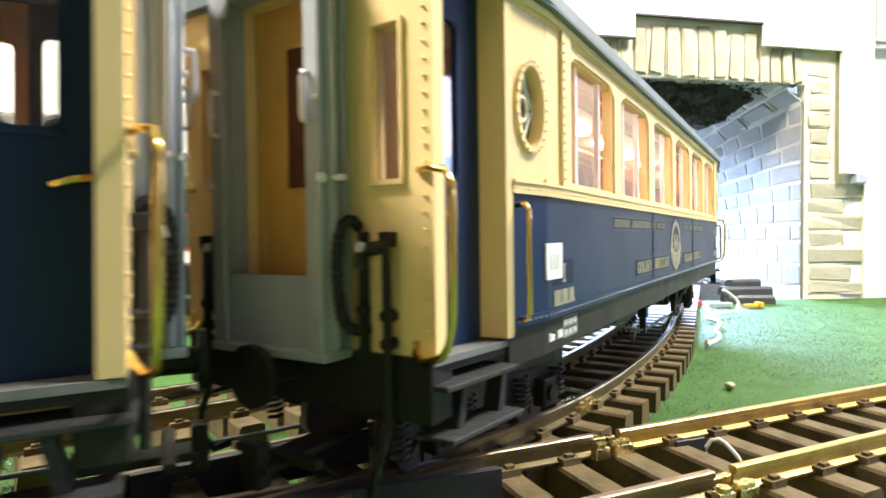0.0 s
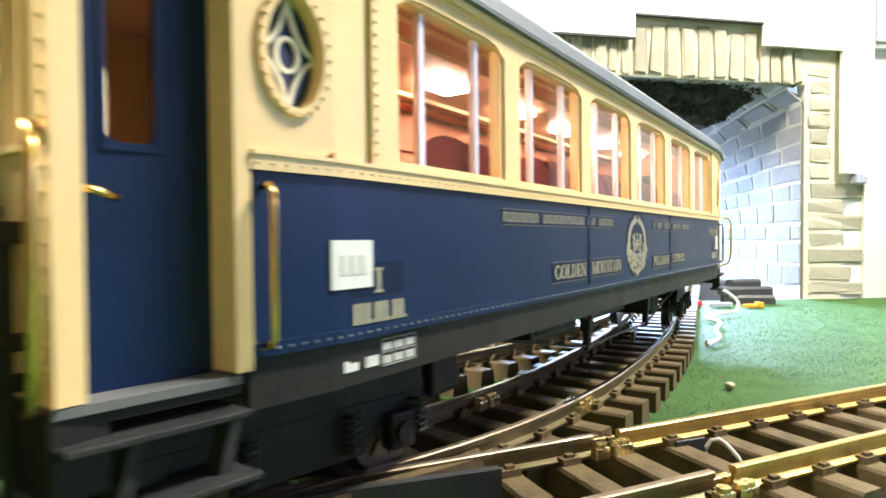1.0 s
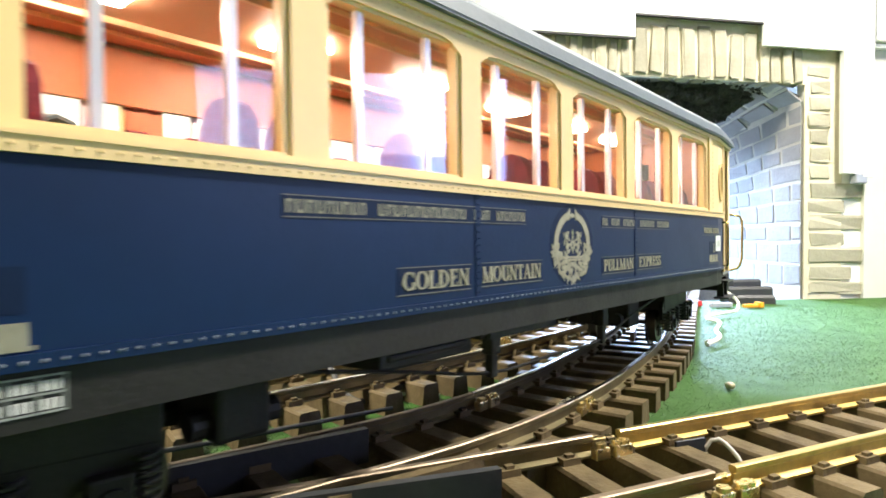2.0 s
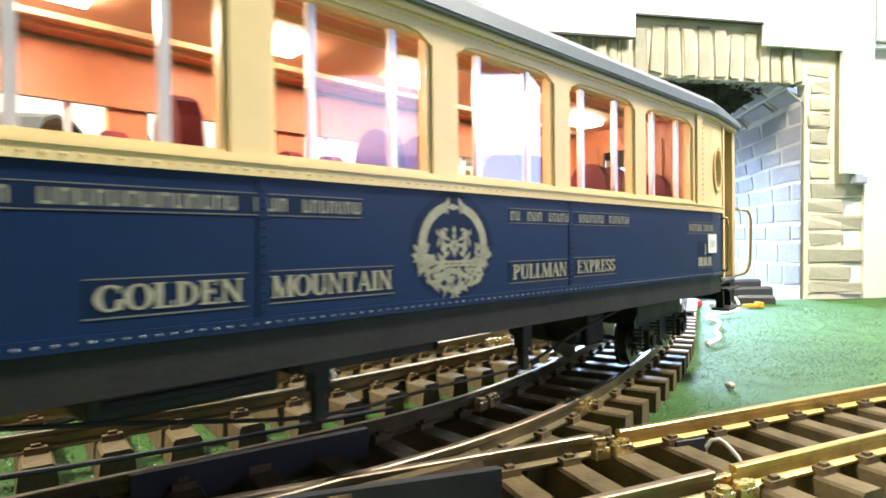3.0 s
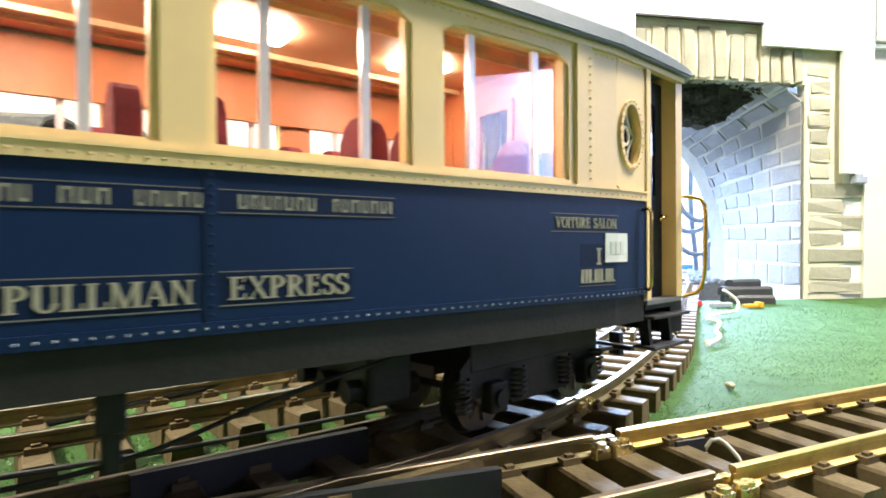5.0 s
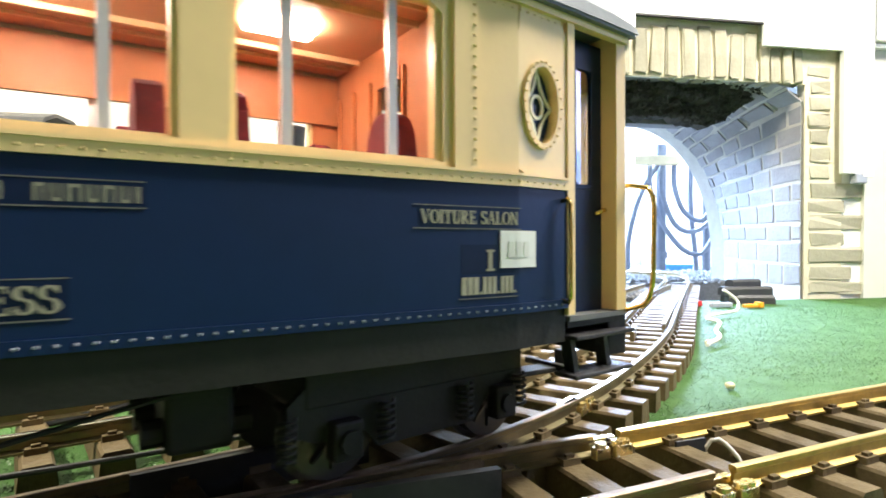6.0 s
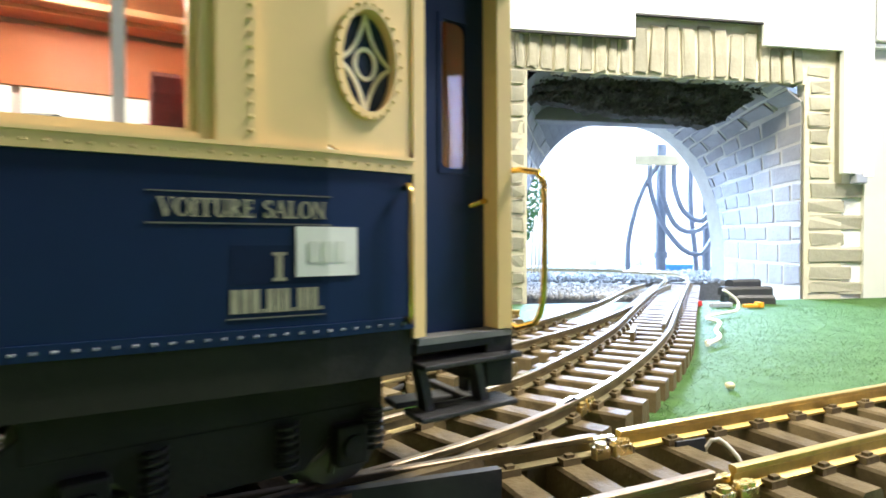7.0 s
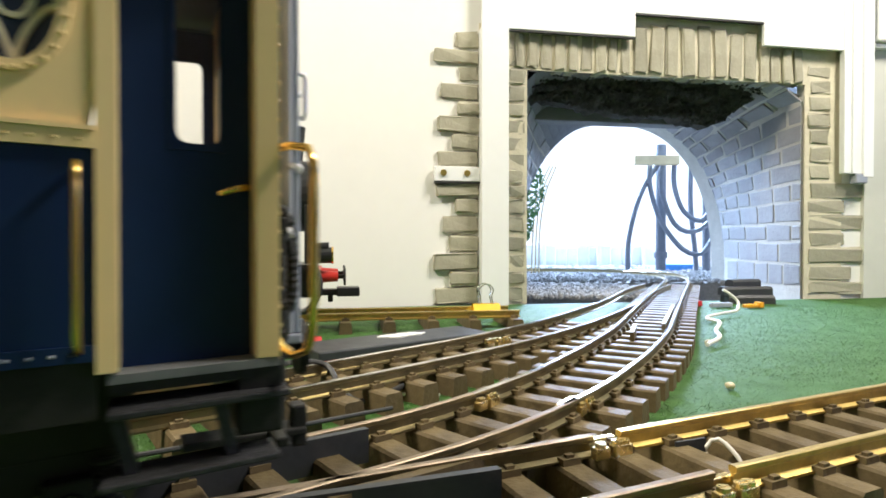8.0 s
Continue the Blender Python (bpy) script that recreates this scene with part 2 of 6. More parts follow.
SIDING = [(-0.60, -0.085), (-0.40, 0.005), (-0.276, 0.062), (0.086, 0.2255), (0.60, 0.457), (1.1, 0.682)]
BRANCH = [(-0.42, 0.10), (-0.16, 0.288), (-0.075, 0.361), (-0.028, 0.408), (0.025, 0.463), (0.075, 0.522), (0.130, 0.597), (0.203, 0.716), (0.262, 0.822), (0.340, 0.985), (0.42, 1.12)]
BACK_LINE = [(-1.1, 0.50), (-0.16, 0.672), (0.088, 0.714)]
GAUGE = 0.0485 / 2
RAIL_PROFILE = [(-0.0035, -0.0085), (0.0035, -0.0085), (0.0035, -0.0075), (0.0008, -0.0065), (0.0008, -0.0030), (0.0017, -0.0022), (0.0017, -0.0004),
                (0.0012, 0.0), (-0.0012, 0.0), (-0.0017, -0.0004), (-0.0017, -0.0022), (-0.0008, -0.0030), (-0.0008, -0.0065), (-0.0035, -0.0075)]
RAIL_MATS = [0] * 6 + [1, 1, 1] + [0] * 5


def line3(pts):
    return smooth_path([(x, y, 0) for x, y in pts], 0.012)


def offset(path, d):
    out = []
    for i, p in enumerate(path):
        t = (path[min(i + 1, len(path) - 1)] - path[max(i - 1, 0)]).normalized()
        out.append(p + Vector((t.y, -t.x, 0)) * d)
    return out


def cut(path, y0=-9, y1=9, x0=-9, x1=9):
    return [p for p in path if y0 <= p.y <= y1 and x0 <= p.x <= x1]


def sleeper_mesh(half=0.046):
    """A plastic sleeper with rounded top edges and two pairs of rail chairs."""
    bm = bmesh.new()
    prof = [(-0.0075, GROUND_Z), (-0.0062, -0.0098), (-0.0050, -0.0086), (0.0050, -0.0086), (0.0062, -0.0098), (0.0075, GROUND_Z)]
    prism(bm, prof, -half, half, "x")
    for v in bm.verts:
        v.co = Vector((v.co.y, v.co.x, v.co.z))
    for s in (-1, 1):
        for k in (-1, 1):
            c = s * GAUGE + k * 0.0042
            box(bm, -0.0042, 0.0042, c - 0.0022, c + 0.0022, -0.0087, -0.0058)
            box(bm, -0.0018, 0.0018, c - 0.0012, c + 0.0012, -0.0059, -0.0045)
    me = bpy.data.meshes.new("sleeper")
    bm.to_mesh(me)
    bm.free()
    me.materials.append(TIE)
    return me


SLEEPER = sleeper_mesh()
SLEEPER_LONG = sleeper_mesh(0.066)
rng = random.Random(4)


def lay_sleepers(parent, path, start, end, pitch=0.0283, mesh=None, shift=0.0):
    """Sleepers across the path between two distances along it."""
    s, nxt = 0.0, start
    for a, b in zip(path, path[1:]):
        L = (b - a).length
        while nxt <= end and s <= nxt < s + L:
            p = a.lerp(b, (nxt - s) / L)
            d = (b - a).normalized()
            side = Vector((d.y, -d.x, 0))
            ob = new("sleeper", mesh or SLEEPER)
            ob.parent = parent
            ob.matrix_basis = Matrix.Translation(p + side * shift + Vector((0, 0, rng.uniform(-0.0003, 0.0001)))) @ pose(0, 0, 0, 0, 0, math.degrees(math.atan2(d.y, d.x)) + rng.uniform(-1.2, 1.2))
            nxt += pitch
        s += L


BRASS_HEAD = mat("worn_brass_head", (0.62, 0.48, 0.22), 0.35, 1.0, var=0.25, scale=80, bump=0.06)


def rail(parent, path, brass=False, dull=False):
    bm = bmesh.new()
    sweep(bm, path, RAIL_PROFILE, mats=RAIL_MATS)
    return part("rail", bm, [BRASS_RAIL if brass else STEEL, RAIL_DULL if dull else (BRASS_HEAD if brass else RAIL_HEAD)], parent)


def along(path, x=None, y=None):
    """Distance along a path to where it first passes the given x or y."""
    s = 0.0
    for a, b in zip(path, path[1:]):
        if (x is not None and a.x >= x) or (y is not None and a.y >= y):
            return s
        s += (b - a).length
    return s


A_PATH, B_PATH, C_PATH, D_PATH = line3(MAIN_LINE), line3(SIDING), line3(BRANCH), line3(BACK_LINE)


def tracks():
    main = thing("main_track", "curved model railway track with brown sleepers and worn rails", "railway track", kind="structure")
    for side, x in ((GAUGE, 0.0705), (-GAUGE, 0.0195)):
        rail(main, cut(offset(A_PATH, side), x1=x, y1=1.2), dull=True)
        rail(main, [p for p in offset(A_PATH, side) if p.x > x - 0.012 or p.y > 1.2])
    lay_sleepers(main, A_PATH, along(A_PATH, x=-0.30), along(A_PATH, x=0.505))
    sid = thing("siding_track", "straight brass model railway track with brown sleepers", "railway track", kind="structure")
    near, far = offset(B_PATH, GAUGE), offset(B_PATH, -GAUGE)
    rail(sid, cut(near, x1=0.0975), dull=True)
    rail(sid, cut(near, x0=0.0990), True)
    rail(sid, cut(far, x1=0.0668, x0=-0.2), dull=True)
    rail(sid, cut(far, x0=0.0683), True)
    lay_sleepers(sid, B_PATH, along(B_PATH, x=0.03), along(B_PATH, x=0.75))
    br = thing("branch_track", "model railway branch track joining at the tunnel turnout", "railway track", kind="structure")
    rail(br, offset(C_PATH, GAUGE))
    rail(br, offset(C_PATH, -GAUGE))
    lay_sleepers(br, C_PATH, 0.0, along(C_PATH, x=0.16))
    bk = thing("back_track", "brass model railway track ending by the wall", "railway track", kind="structure")
    rail(bk, offset(D_PATH, GAUGE), True)
    rail(bk, offset(D_PATH, -GAUGE), True)
    lay_sleepers(bk, D_PATH, 0.0, along(D_PATH, x=0.08), 0.05)


tracks()


# ---- the coach ----
HALF_W = 0.062
ENDS = {-1: 0.3165, 1: 0.3225}
SOLE_Z, FLOOR_Z, BELT_Z, SILL_Z, HEAD_Z, EAVE_Z = 0.0432, 0.0572, 0.1003, 0.1066, 0.1575, 0.1638
INSET = 0.009
DOORS = {-1: 0.2775, 1: 0.2838}     # the two ends differ a little
KINKS = {-1: 0.2530, 1: 0.2577}
OVALS = {-1: 0.2648, 1: 0.2698}
WINDOW_X = [-0.1945, -0.1165, -0.039, 0.039, 0.1165, 0.1935]
WIN_HALF = 0.0328
SEAMS = (-0.0745, 0.0840)
PIVOT, AXLE, WHEEL_R = 0.234, 0.0365, 0.0155


SPANS = ((-DOORS[-1], -KINKS[-1]), (-KINKS[-1], KINKS[1]), (KINKS[1], DOORS[1]))


def side_y(x):
    """Half width of the body at x: the ends taper in a little."""
    return HALF_W - max(0.0, abs(x) - KINKS[1 if x > 0 else -1]) * 0.12


def place_side(bm, s):
    """Bring a side piece, built with y as the distance out from the side, onto one side of the body."""
    for v in bm.verts:
        v.co.y = s * (side_y(v.co.x) + v.co.y)
    bmesh.ops.recalc_face_normals(bm, faces=bm.faces[:])
    return bm


def rivet(bm, x, y, z, r=0.0006):
    bmesh.ops.create_cone(bm, cap_ends=True, segments=6, radius1=r, radius2=r * 0.45, depth=r * 1.2, matrix=Matrix.Translation((x, y + r * 0.5, z)) @ Matrix.Rotation(-math.pi / 2, 4, "X"))


def ellipse_plate(bm, cx, cz, a, b, x0, x1, z0, z1, y0, y1, seg=40):
    """A plate with an elliptical hole through it."""
    rims = []
    for y in (y0, y1):
        inner, outer = [], []
        for k in range(seg):
            t = 2 * math.pi * k / seg
            c, s = math.cos(t), math.sin(t)
            inner.append(bm.verts.new((cx + a * c, y, cz + b * s)))
            dx = ((x1 - cx) if c > 0 else (cx - x0)) / max(abs(c), 1e-6)
            dz = ((z1 - cz) if s > 0 else (cz - z0)) / max(abs(s), 1e-6)
            d = min(dx, dz)
            outer.append(bm.verts.new((cx + d * c, y, cz + d * s)))
        rims.append((inner, outer))
    for k in range(seg):
        j = (k + 1) % seg
        for i, (inner, outer) in enumerate(rims):
            bm.faces.new((inner[k], inner[j], outer[j], outer[k]))
        bm.faces.new((rims[0][0][k], rims[0][0][j], rims[1][0][j], rims[1][0][k]))
        bm.faces.new((rims[0][1][k], rims[0][1][j], rims[1][1][j], rims[1][1][k]))


def ring(bm, cx, cz, a, b, w, y0, y1, seg=40, petals=0):
    vs = []
    for k in range(seg):
        t = 2 * math.pi * k / seg
        c, s = math.cos(t), math.sin(t)
        vs.append([bm.verts.new((cx + (a + e) * c, y, cz + (b + e) * s)) for e, y in ((0, y0), (w, y0), (w, y1), (0, y1))])
    for k in range(seg):
        j = (k + 1) % seg
        for i in range(4):
            bm.faces.new((vs[k][i], vs[k][(i + 1) % 4], vs[j][(i + 1) % 4], vs[j][i]))


def star_lattice(bm, cx, cz, a, b, y0, y1):
    """A four-pointed star with curved sides round a small ring."""
    w = 0.0011
    for qx in (-1, 1):
        for qz in (-1, 1):
            pts = []
            for k in range(13):
                t = k / 12
                px = (1 - t) ** 2 * a + 2 * t * (1 - t) * a * 0.22
                pz = 2 * t * (1 - t) * b * 0.22 + t * t * b
                pts.append(Vector((cx + qx * px, 0, cz + qz * pz)))
            n = len(pts)
            lo = []
            for i, p in enumerate(pts):
                d = (pts[min(i + 1, n - 1)] - pts[max(i - 1, 0)]).normalized()
                nn = Vector((d.z, 0, -d.x)) * w / 2
                lo.append([bm.verts.new((q.x, y, q.z)) for q, y in ((p + nn, y0), (p - nn, y0), (p - nn, y1), (p + nn, y1))])
            for i in range(n - 1):
                for e in range(4):
                    bm.faces.new((lo[i][e], lo[i][(e + 1) % 4], lo[i + 1][(e + 1) % 4], lo[i + 1][e]))
    ring(bm, cx, cz, 0.0026, 0.0036, w, y0, y1, 20)


def frame_ring(bm, x0, x1, z0, z1, wx, wz, y0, y1):
    """A rectangular frame as one closed loop."""
    vs = []
    for (ox, oz, ix, iz) in ((x0, z0, x0 + wx, z0 + wz), (x1, z0, x1 - wx, z0 + wz), (x1, z1, x1 - wx, z1 - wz), (x0, z1, x0 + wx, z1 - wz)):
        vs.append([bm.verts.new(p) for p in ((ox, y0, oz), (ix, y0, iz), (ix, y1, iz), (ox, y1, oz))])
    for k in range(4):
        j = (k + 1) % 4
        for i in range(4):
            bm.faces.new((vs[k][i], vs[k][(i + 1) % 4], vs[j][(i + 1) % 4], vs[j][i]))


glass_rng = random.Random(17)


def build_side(coach, s, lettered=True):
    """One side of the body; s is -1 or 1."""
    def add(name, bm, m, parent=coach, label="", smooth=False):
        return part(name, place_side(bm, s), m, parent, label, smooth=smooth)

    # lower panels: one between each pair of seams
    edges = [-DOORS[-1], -KINKS[-1], *SEAMS, KINKS[1], DOORS[1]]
    for a, b in zip(edges, edges[1:]):
        bm = bmesh.new()
        box(bm, a, b, -0.002, 0.0, FLOOR_Z, BELT_Z)
        lower = add("lower_panel", bm, BLUE, label="dark blue painted lower side panel")
    for x in SEAMS:
        bm = bmesh.new()
        box(bm, x - 0.0018, x + 0.0018, 0.0, 0.0004, FLOOR_Z + 0.002, BELT_Z)
        for k in range(15):
            rivet(bm, x, 0.0004, FLOOR_Z + 0.004 + k * 0.0027, 0.0005)
        add("seam_strip", bm, BLUE, label="riveted blue seam strip")
    bm = bmesh.new()
    for a, b in SPANS:
        box(bm, a, b, 0.0, 0.0009, FLOOR_Z - 0.0012, FLOOR_Z + 0.0022)
    add("bottom_rail", bm, BLUE, lower)
    bm = bmesh.new()
    for k in range(150):
        x = -0.275 + k * 0.555 / 149
        rivet(bm, x, 0.0009, FLOOR_Z + 0.0005, 0.00050)
    add("rivet_strip", bm, mat_rivet, lower, "line of pale worn rivets")
    # sole bar
    bm = bmesh.new()
    for a, b in SPANS:
        box(bm, a, b, -0.003, -0.0012, SOLE_Z, FLOOR_Z)
    add("sole_bar", bm, BLACK, label="black sole bar under the side")
    # belt moulding
    bm = bmesh.new()
    for a, b in SPANS:
        box(bm, a, b, -0.002, 0.0012, BELT_Z, BELT_Z + 0.0036)
        box(bm, a, b, -0.002, 0.0018, BELT_Z + 0.0036, BELT_Z + 0.0046)
    for k in range(140):
        rivet(bm, -0.276 + k * 0.557 / 139, 0.0012, BELT_Z + 0.0017, 0.00052)
    add("belt_moulding", bm, CREAM, label="riveted cream belt moulding below the windows")
    # upper wall: sill band, pillars, head band
    bm = bmesh.new()
    z0 = BELT_Z + 0.0046
    for a, b in ((-0.232, 0.232),):
        box(bm, a, b, -0.002, 0.0, z0, SILL_Z)
        box(bm, a, b, -0.002, 0.0, HEAD_Z + 0.0012, EAVE_Z)
    for x in [-0.232] + [(a + b) / 2 for a, b in zip(WINDOW_X, WINDOW_X[1:])] + [0.232]:
        w = 0.0777 / 2 - WIN_HALF
        a, b = (x - w, x + w)
        if x < -0.23:
            a, b = -0.232, WINDOW_X[0] - WIN_HALF
        if x > 0.23:
            a, b = WINDOW_X[-1] + WIN_HALF, 0.232
        box(bm, a, b, -0.002, 0.0, SILL_Z, HEAD_Z + 0.0012)
    # cranked window heads
    for c in WINDOW_X:
        for k in (-1, 1):
            prism(bm, [(c + k * WIN_HALF, HEAD_Z + 0.0012), (c + k * WIN_HALF, HEAD_Z - 0.0035), (c + k * (WIN_HALF - 0.006), HEAD_Z + 0.0002), (c + k * (WIN_HALF - 0.012), HEAD_Z + 0.0012)], -0.002, 0.0)
    add("window_band", bm, CREAM, label="cream upper wall between the windows")
    # rivet pillars and end panels with the oval windows
    for k in (-1, 1):
        DOOR_X, KINK_X, HALF_L = DOORS[k], KINKS[k], ENDS[k]
        bm = bmesh.new()
        a, b = sorted((k * 0.230, k * 0.2395))
        box(bm, a, b, -0.002, 0.0014, z0, EAVE_Z)
        for i in range(16):
            rivet(bm, k * 0.2380, 0.0014, z0 + 0.003 + i * 0.0034, 0.00065)
        add("riveted_pillar", bm, CREAM)
        bm = bmesh.new()
        a, b = sorted((k * 0.2395, k * KINK_X))
        box(bm, a, b, -0.002, 0.0, z0, EAVE_Z)
        add("corner_panel", bm, CREAM)
        bm = bmesh.new()
        cx, cz = k * OVALS[k], 0.1303
        a, b = sorted((k * KINK_X, k * DOOR_X))
        if s > 0:
            ellipse_plate_rect(bm, a, b, z0, EAVE_Z, a + 0.002, b - 0.002, 0.1048, 0.1523, -0.002, 0.0)
        else:
            ellipse_plate(bm, cx, cz, 0.0084, 0.0142, a, b, z0, EAVE_Z, -0.002, 0.0)
        end = add("end_panel", bm, CREAM)
        if s > 0:
            bm = bmesh.new()
            box(bm, a + 0.002, b - 0.002, -0.0014, -0.0010, 0.1048, 0.1523)
            add("pane", bm, GLASS, end)
        else:
            bm = bmesh.new()
            ring(bm, cx, cz, 0.0081, 0.0139, 0.0022, -0.004, 0.0012)
            for i in range(26):
                t = 2 * math.pi * i / 26
                rivet(bm, cx + 0.0097 * math.cos(t), 0.0012, cz + 0.0155 * math.sin(t), 0.0006)
            oval = add("oval_window", bm, CREAM, label="oval end window with a star lattice")
            bm = bmesh.new()
            star_lattice(bm, cx, cz, 0.0084, 0.0142, -0.0034, -0.0024)
            add("lattice", bm, LATTICE, oval, "pale star-shaped lattice")
            bm = bmesh.new()
            box(bm, cx - 0.0092, cx + 0.0092, -0.0052, -0.0042, cz - 0.0155, cz + 0.0155)
            add("pane", bm, FROST, oval, "dim blue obscured pane")
        # corner post at the door side of the panel
        bm = bmesh.new()
        a, b = sorted((k * DOOR_X, k * (DOOR_X + 0.0040)))
        box(bm, a, b, -INSET, 0.0008, FLOOR_Z - 0.004, EAVE_Z)
        add("door_post", bm, CREAM)
        # handrail beside the door
        bm = bmesh.new()
        hx = k * (DOOR_X - 0.0030)
        tube(bm, [(hx, 0.0, 0.0962), (hx, 0.0035, 0.0968), (hx, 0.0046, 0.0945), (hx, 0.0046, 0.078), (hx, 0.0046, 0.0605), (hx, 0.0035, 0.0585), (hx, 0.0, 0.0590)], 0.00085)
        add("handrail", bm, GOLD, label="polished brass handrail", smooth=True)
        # inset door
        bm = bmesh.new()
        a, b = sorted((k * (DOOR_X + 0.0040), k * (HALF_L - 0.0055)))
        zc0, zc1 = 0.1048, 0.1523
        wx = (a + b) / 2 + (k * 0.0022 if s < 0 else 0.0)
        wh = 0.0050 if s < 0 else 0.0105
        ellipse_plate_rect(bm, a, b, FLOOR_Z - 0.005, EAVE_Z, wx - wh, wx + wh, zc0, zc1, -INSET - 0.0015, -INSET)
        door = add("door", bm, BLUE, label="dark blue inset end door with a tall narrow window")
        bm = bmesh.new()
        box(bm, wx - wh, wx + wh, -INSET - 0.0012, -INSET - 0.0008, zc0, zc1)
        add("pane", bm, GLASS, door)
        bm = bmesh.new()
        for w, y in ((wh + 0.0013, 0.0004),):
            for (xa, xb, za, zb) in ((wx - w, wx - wh, zc0 - 0.001, zc1 + 0.001), (wx + wh, wx + w, zc0 - 0.001, zc1 + 0.001), (wx - w, wx + w, zc0 - 0.0018, zc0), (wx - w, wx + w, zc1, zc1 + 0.0018)):
                box(bm, xa, xb, -INSET - 0.0005, -INSET + 0.0005, za, zb)
        add("window_frame", bm, BLUE, door)
        bm = bmesh.new()
        lx = k * (HALF_L - 0.0070)
        cyl(bm, (lx, -INSET, 0.0945), (lx, -INSET + 0.0035, 0.0945), 0.0009, 8)
        tube(bm, [(lx, -INSET + 0.0032, 0.0945), (lx - k * 0.002, -INSET + 0.0034, 0.0942), (lx - k * 0.0066, -INSET + 0.0032, 0.0926)], 0.0009)
        add("door_handle", bm, GOLD, door, "small brass lever handle", smooth=True)
        # threshold and steps
        a, b = sorted((k * (DOOR_X + 0.002), k * HALF_L))
        bm = bmesh.new()
        box(bm, a, b, -INSET - 0.02, -0.0005, FLOOR_Z - 0.0068, FLOOR_Z - 0.0048)
        add("threshold", bm, THRESH, label="worn grey door threshold")
        bm = bmesh.new()
        box(bm, a, b, -0.012, -0.0015, 0.0480, FLOOR_Z - 0.0068)
        add("end_sole", bm, BLACK)
        bm = bmesh.new()
        box(bm, a, b + 0.002 if k > 0 else b, -0.012, 0.0035, 0.0435, 0.0452, 0.0004)
        st = add("step_board", bm, STEP, label="ribbed black step board below the door")
        bm = bmesh.new()
        for e in (DOOR_X + 0.0035, DOOR_X + 0.0245):
            prism(bm, [(k * e - 0.0014, 0.0436), (k * e + 0.0014, 0.0436), (k * (e + 0.003) + 0.0014, 0.0305), (k * (e + 0.003) - 0.0014, 0.0305)], -0.006, -0.0005)
        xa, xb = sorted((k * (DOOR_X + 0.0005), k * (HALF_L - 0.001)))
        box(bm, xa, xb, -0.008, 0.0045, 0.0290, 0.0306, 0.0004)
        add("lower_step", bm, STEP, st, "lower hanging footstep")
    # windows
    for c in WINDOW_X:
        bm = bmesh.new()
        frame_ring(bm, c - WIN_HALF, c + WIN_HALF, SILL_Z - 0.0004, HEAD_Z + 0.0012, 0.0022, 0.0013, -0.0056, -0.0012)
        win = add("window", bm, CREAM, label="wide coach window with two pale glazing bars")
        for e in (-0.0165, 0.0165):
            bm = bmesh.new()
            box(bm, c + e - 0.0014, c + e + 0.0014, -0.0056, -0.0030, SILL_Z, HEAD_Z)
            add("glazing_bar", bm, SILVER, win)
        for e0, e1 in ((-0.0155, 0.0155), (0.0175, 0.0308)):
            bm = bmesh.new()
            box(bm, c + e0, c + e1, -0.0044, -0.0039, SILL_Z, HEAD_Z)
            lean = glass_rng.uniform(-0.030, 0.030)
            for v in bm.verts:
                v.co.y += (v.co.x - c - (e0 + e1) / 2) * lean
            p = add("pane", bm, GLASS, win)
            p.visible_shadow = False
    # eaves strip
    bm = bmesh.new()
    for a, b in ((-ENDS[-1], -KINKS[-1]), (-KINKS[-1], KINKS[1]), (KINKS[1], ENDS[1])):
        box(bm, a, b, -0.002, 0.0016, EAVE_Z, EAVE_Z + 0.0026)
    for k in range(150):
        rivet(bm, -0.276 + k * 0.557 / 149, 0.0002, EAVE_Z - 0.0017, 0.0005)
    add("eaves_moulding", bm, CREAM)
    bm = bmesh.new()
    for a, b in ((-ENDS[-1] - 0.002, -KINKS[-1]), (-KINKS[-1], KINKS[1]), (KINKS[1], ENDS[1] + 0.002)):
        box(bm, a, b, -0.002, 0.0040, EAVE_Z + 0.0026, EAVE_Z + 0.0040)
    add("gutter", bm, ROOF)


def ellipse_plate_rect(bm, x0, x1, z0, z1, a0, a1, c0, c1, y0, y1):
    """A plate with a rectangular hole through it."""
    for s in ((x0, a0, z0, z1), (a1, x1, z0, z1), (a0, a1, z0, c0), (a0, a1, c1, z1)):
        box(bm, s[0], s[1], y0, y1, s[2], s[3])
    for sx, x in ((1, a0), (-1, a1)):
        for sz, z in ((1, c0), (-1, c1)):
            prism(bm, [(x, z), (x + sx * 0.0026, z), (x + sx * 0.0012, z + sz * 0.0005), (x + sx * 0.0004, z + sz * 0.0014), (x, z + sz * 0.003)], y0, y1)


mat_rivet = mat("worn_rivet_paint", (0.30, 0.33, 0.40), 0.5, var=0.2)
LATTICE = mat("pale_lattice", (0.78, 0.74, 0.60), 0.5, var=0.05)
FROST = mat("obscured_blue_pane", (0.03, 0.05, 0.12), 0.25, var=0.3, scale=60)
THRESH = mat("worn_dark_threshold", (0.14, 0.145, 0.15), 0.5, var=0.25, scale=60, bump=0.1)
STEP = mat("ribbed_black_step", (0.03, 0.03, 0.032), 0.5, var=0.3, scale=80, bump=0.3, bscale=400, spec=0.3)
SUNBOARD = mat("end_panel_gold", (0.62, 0.36, 0.09), 0.45, var=0.12, scale=25)


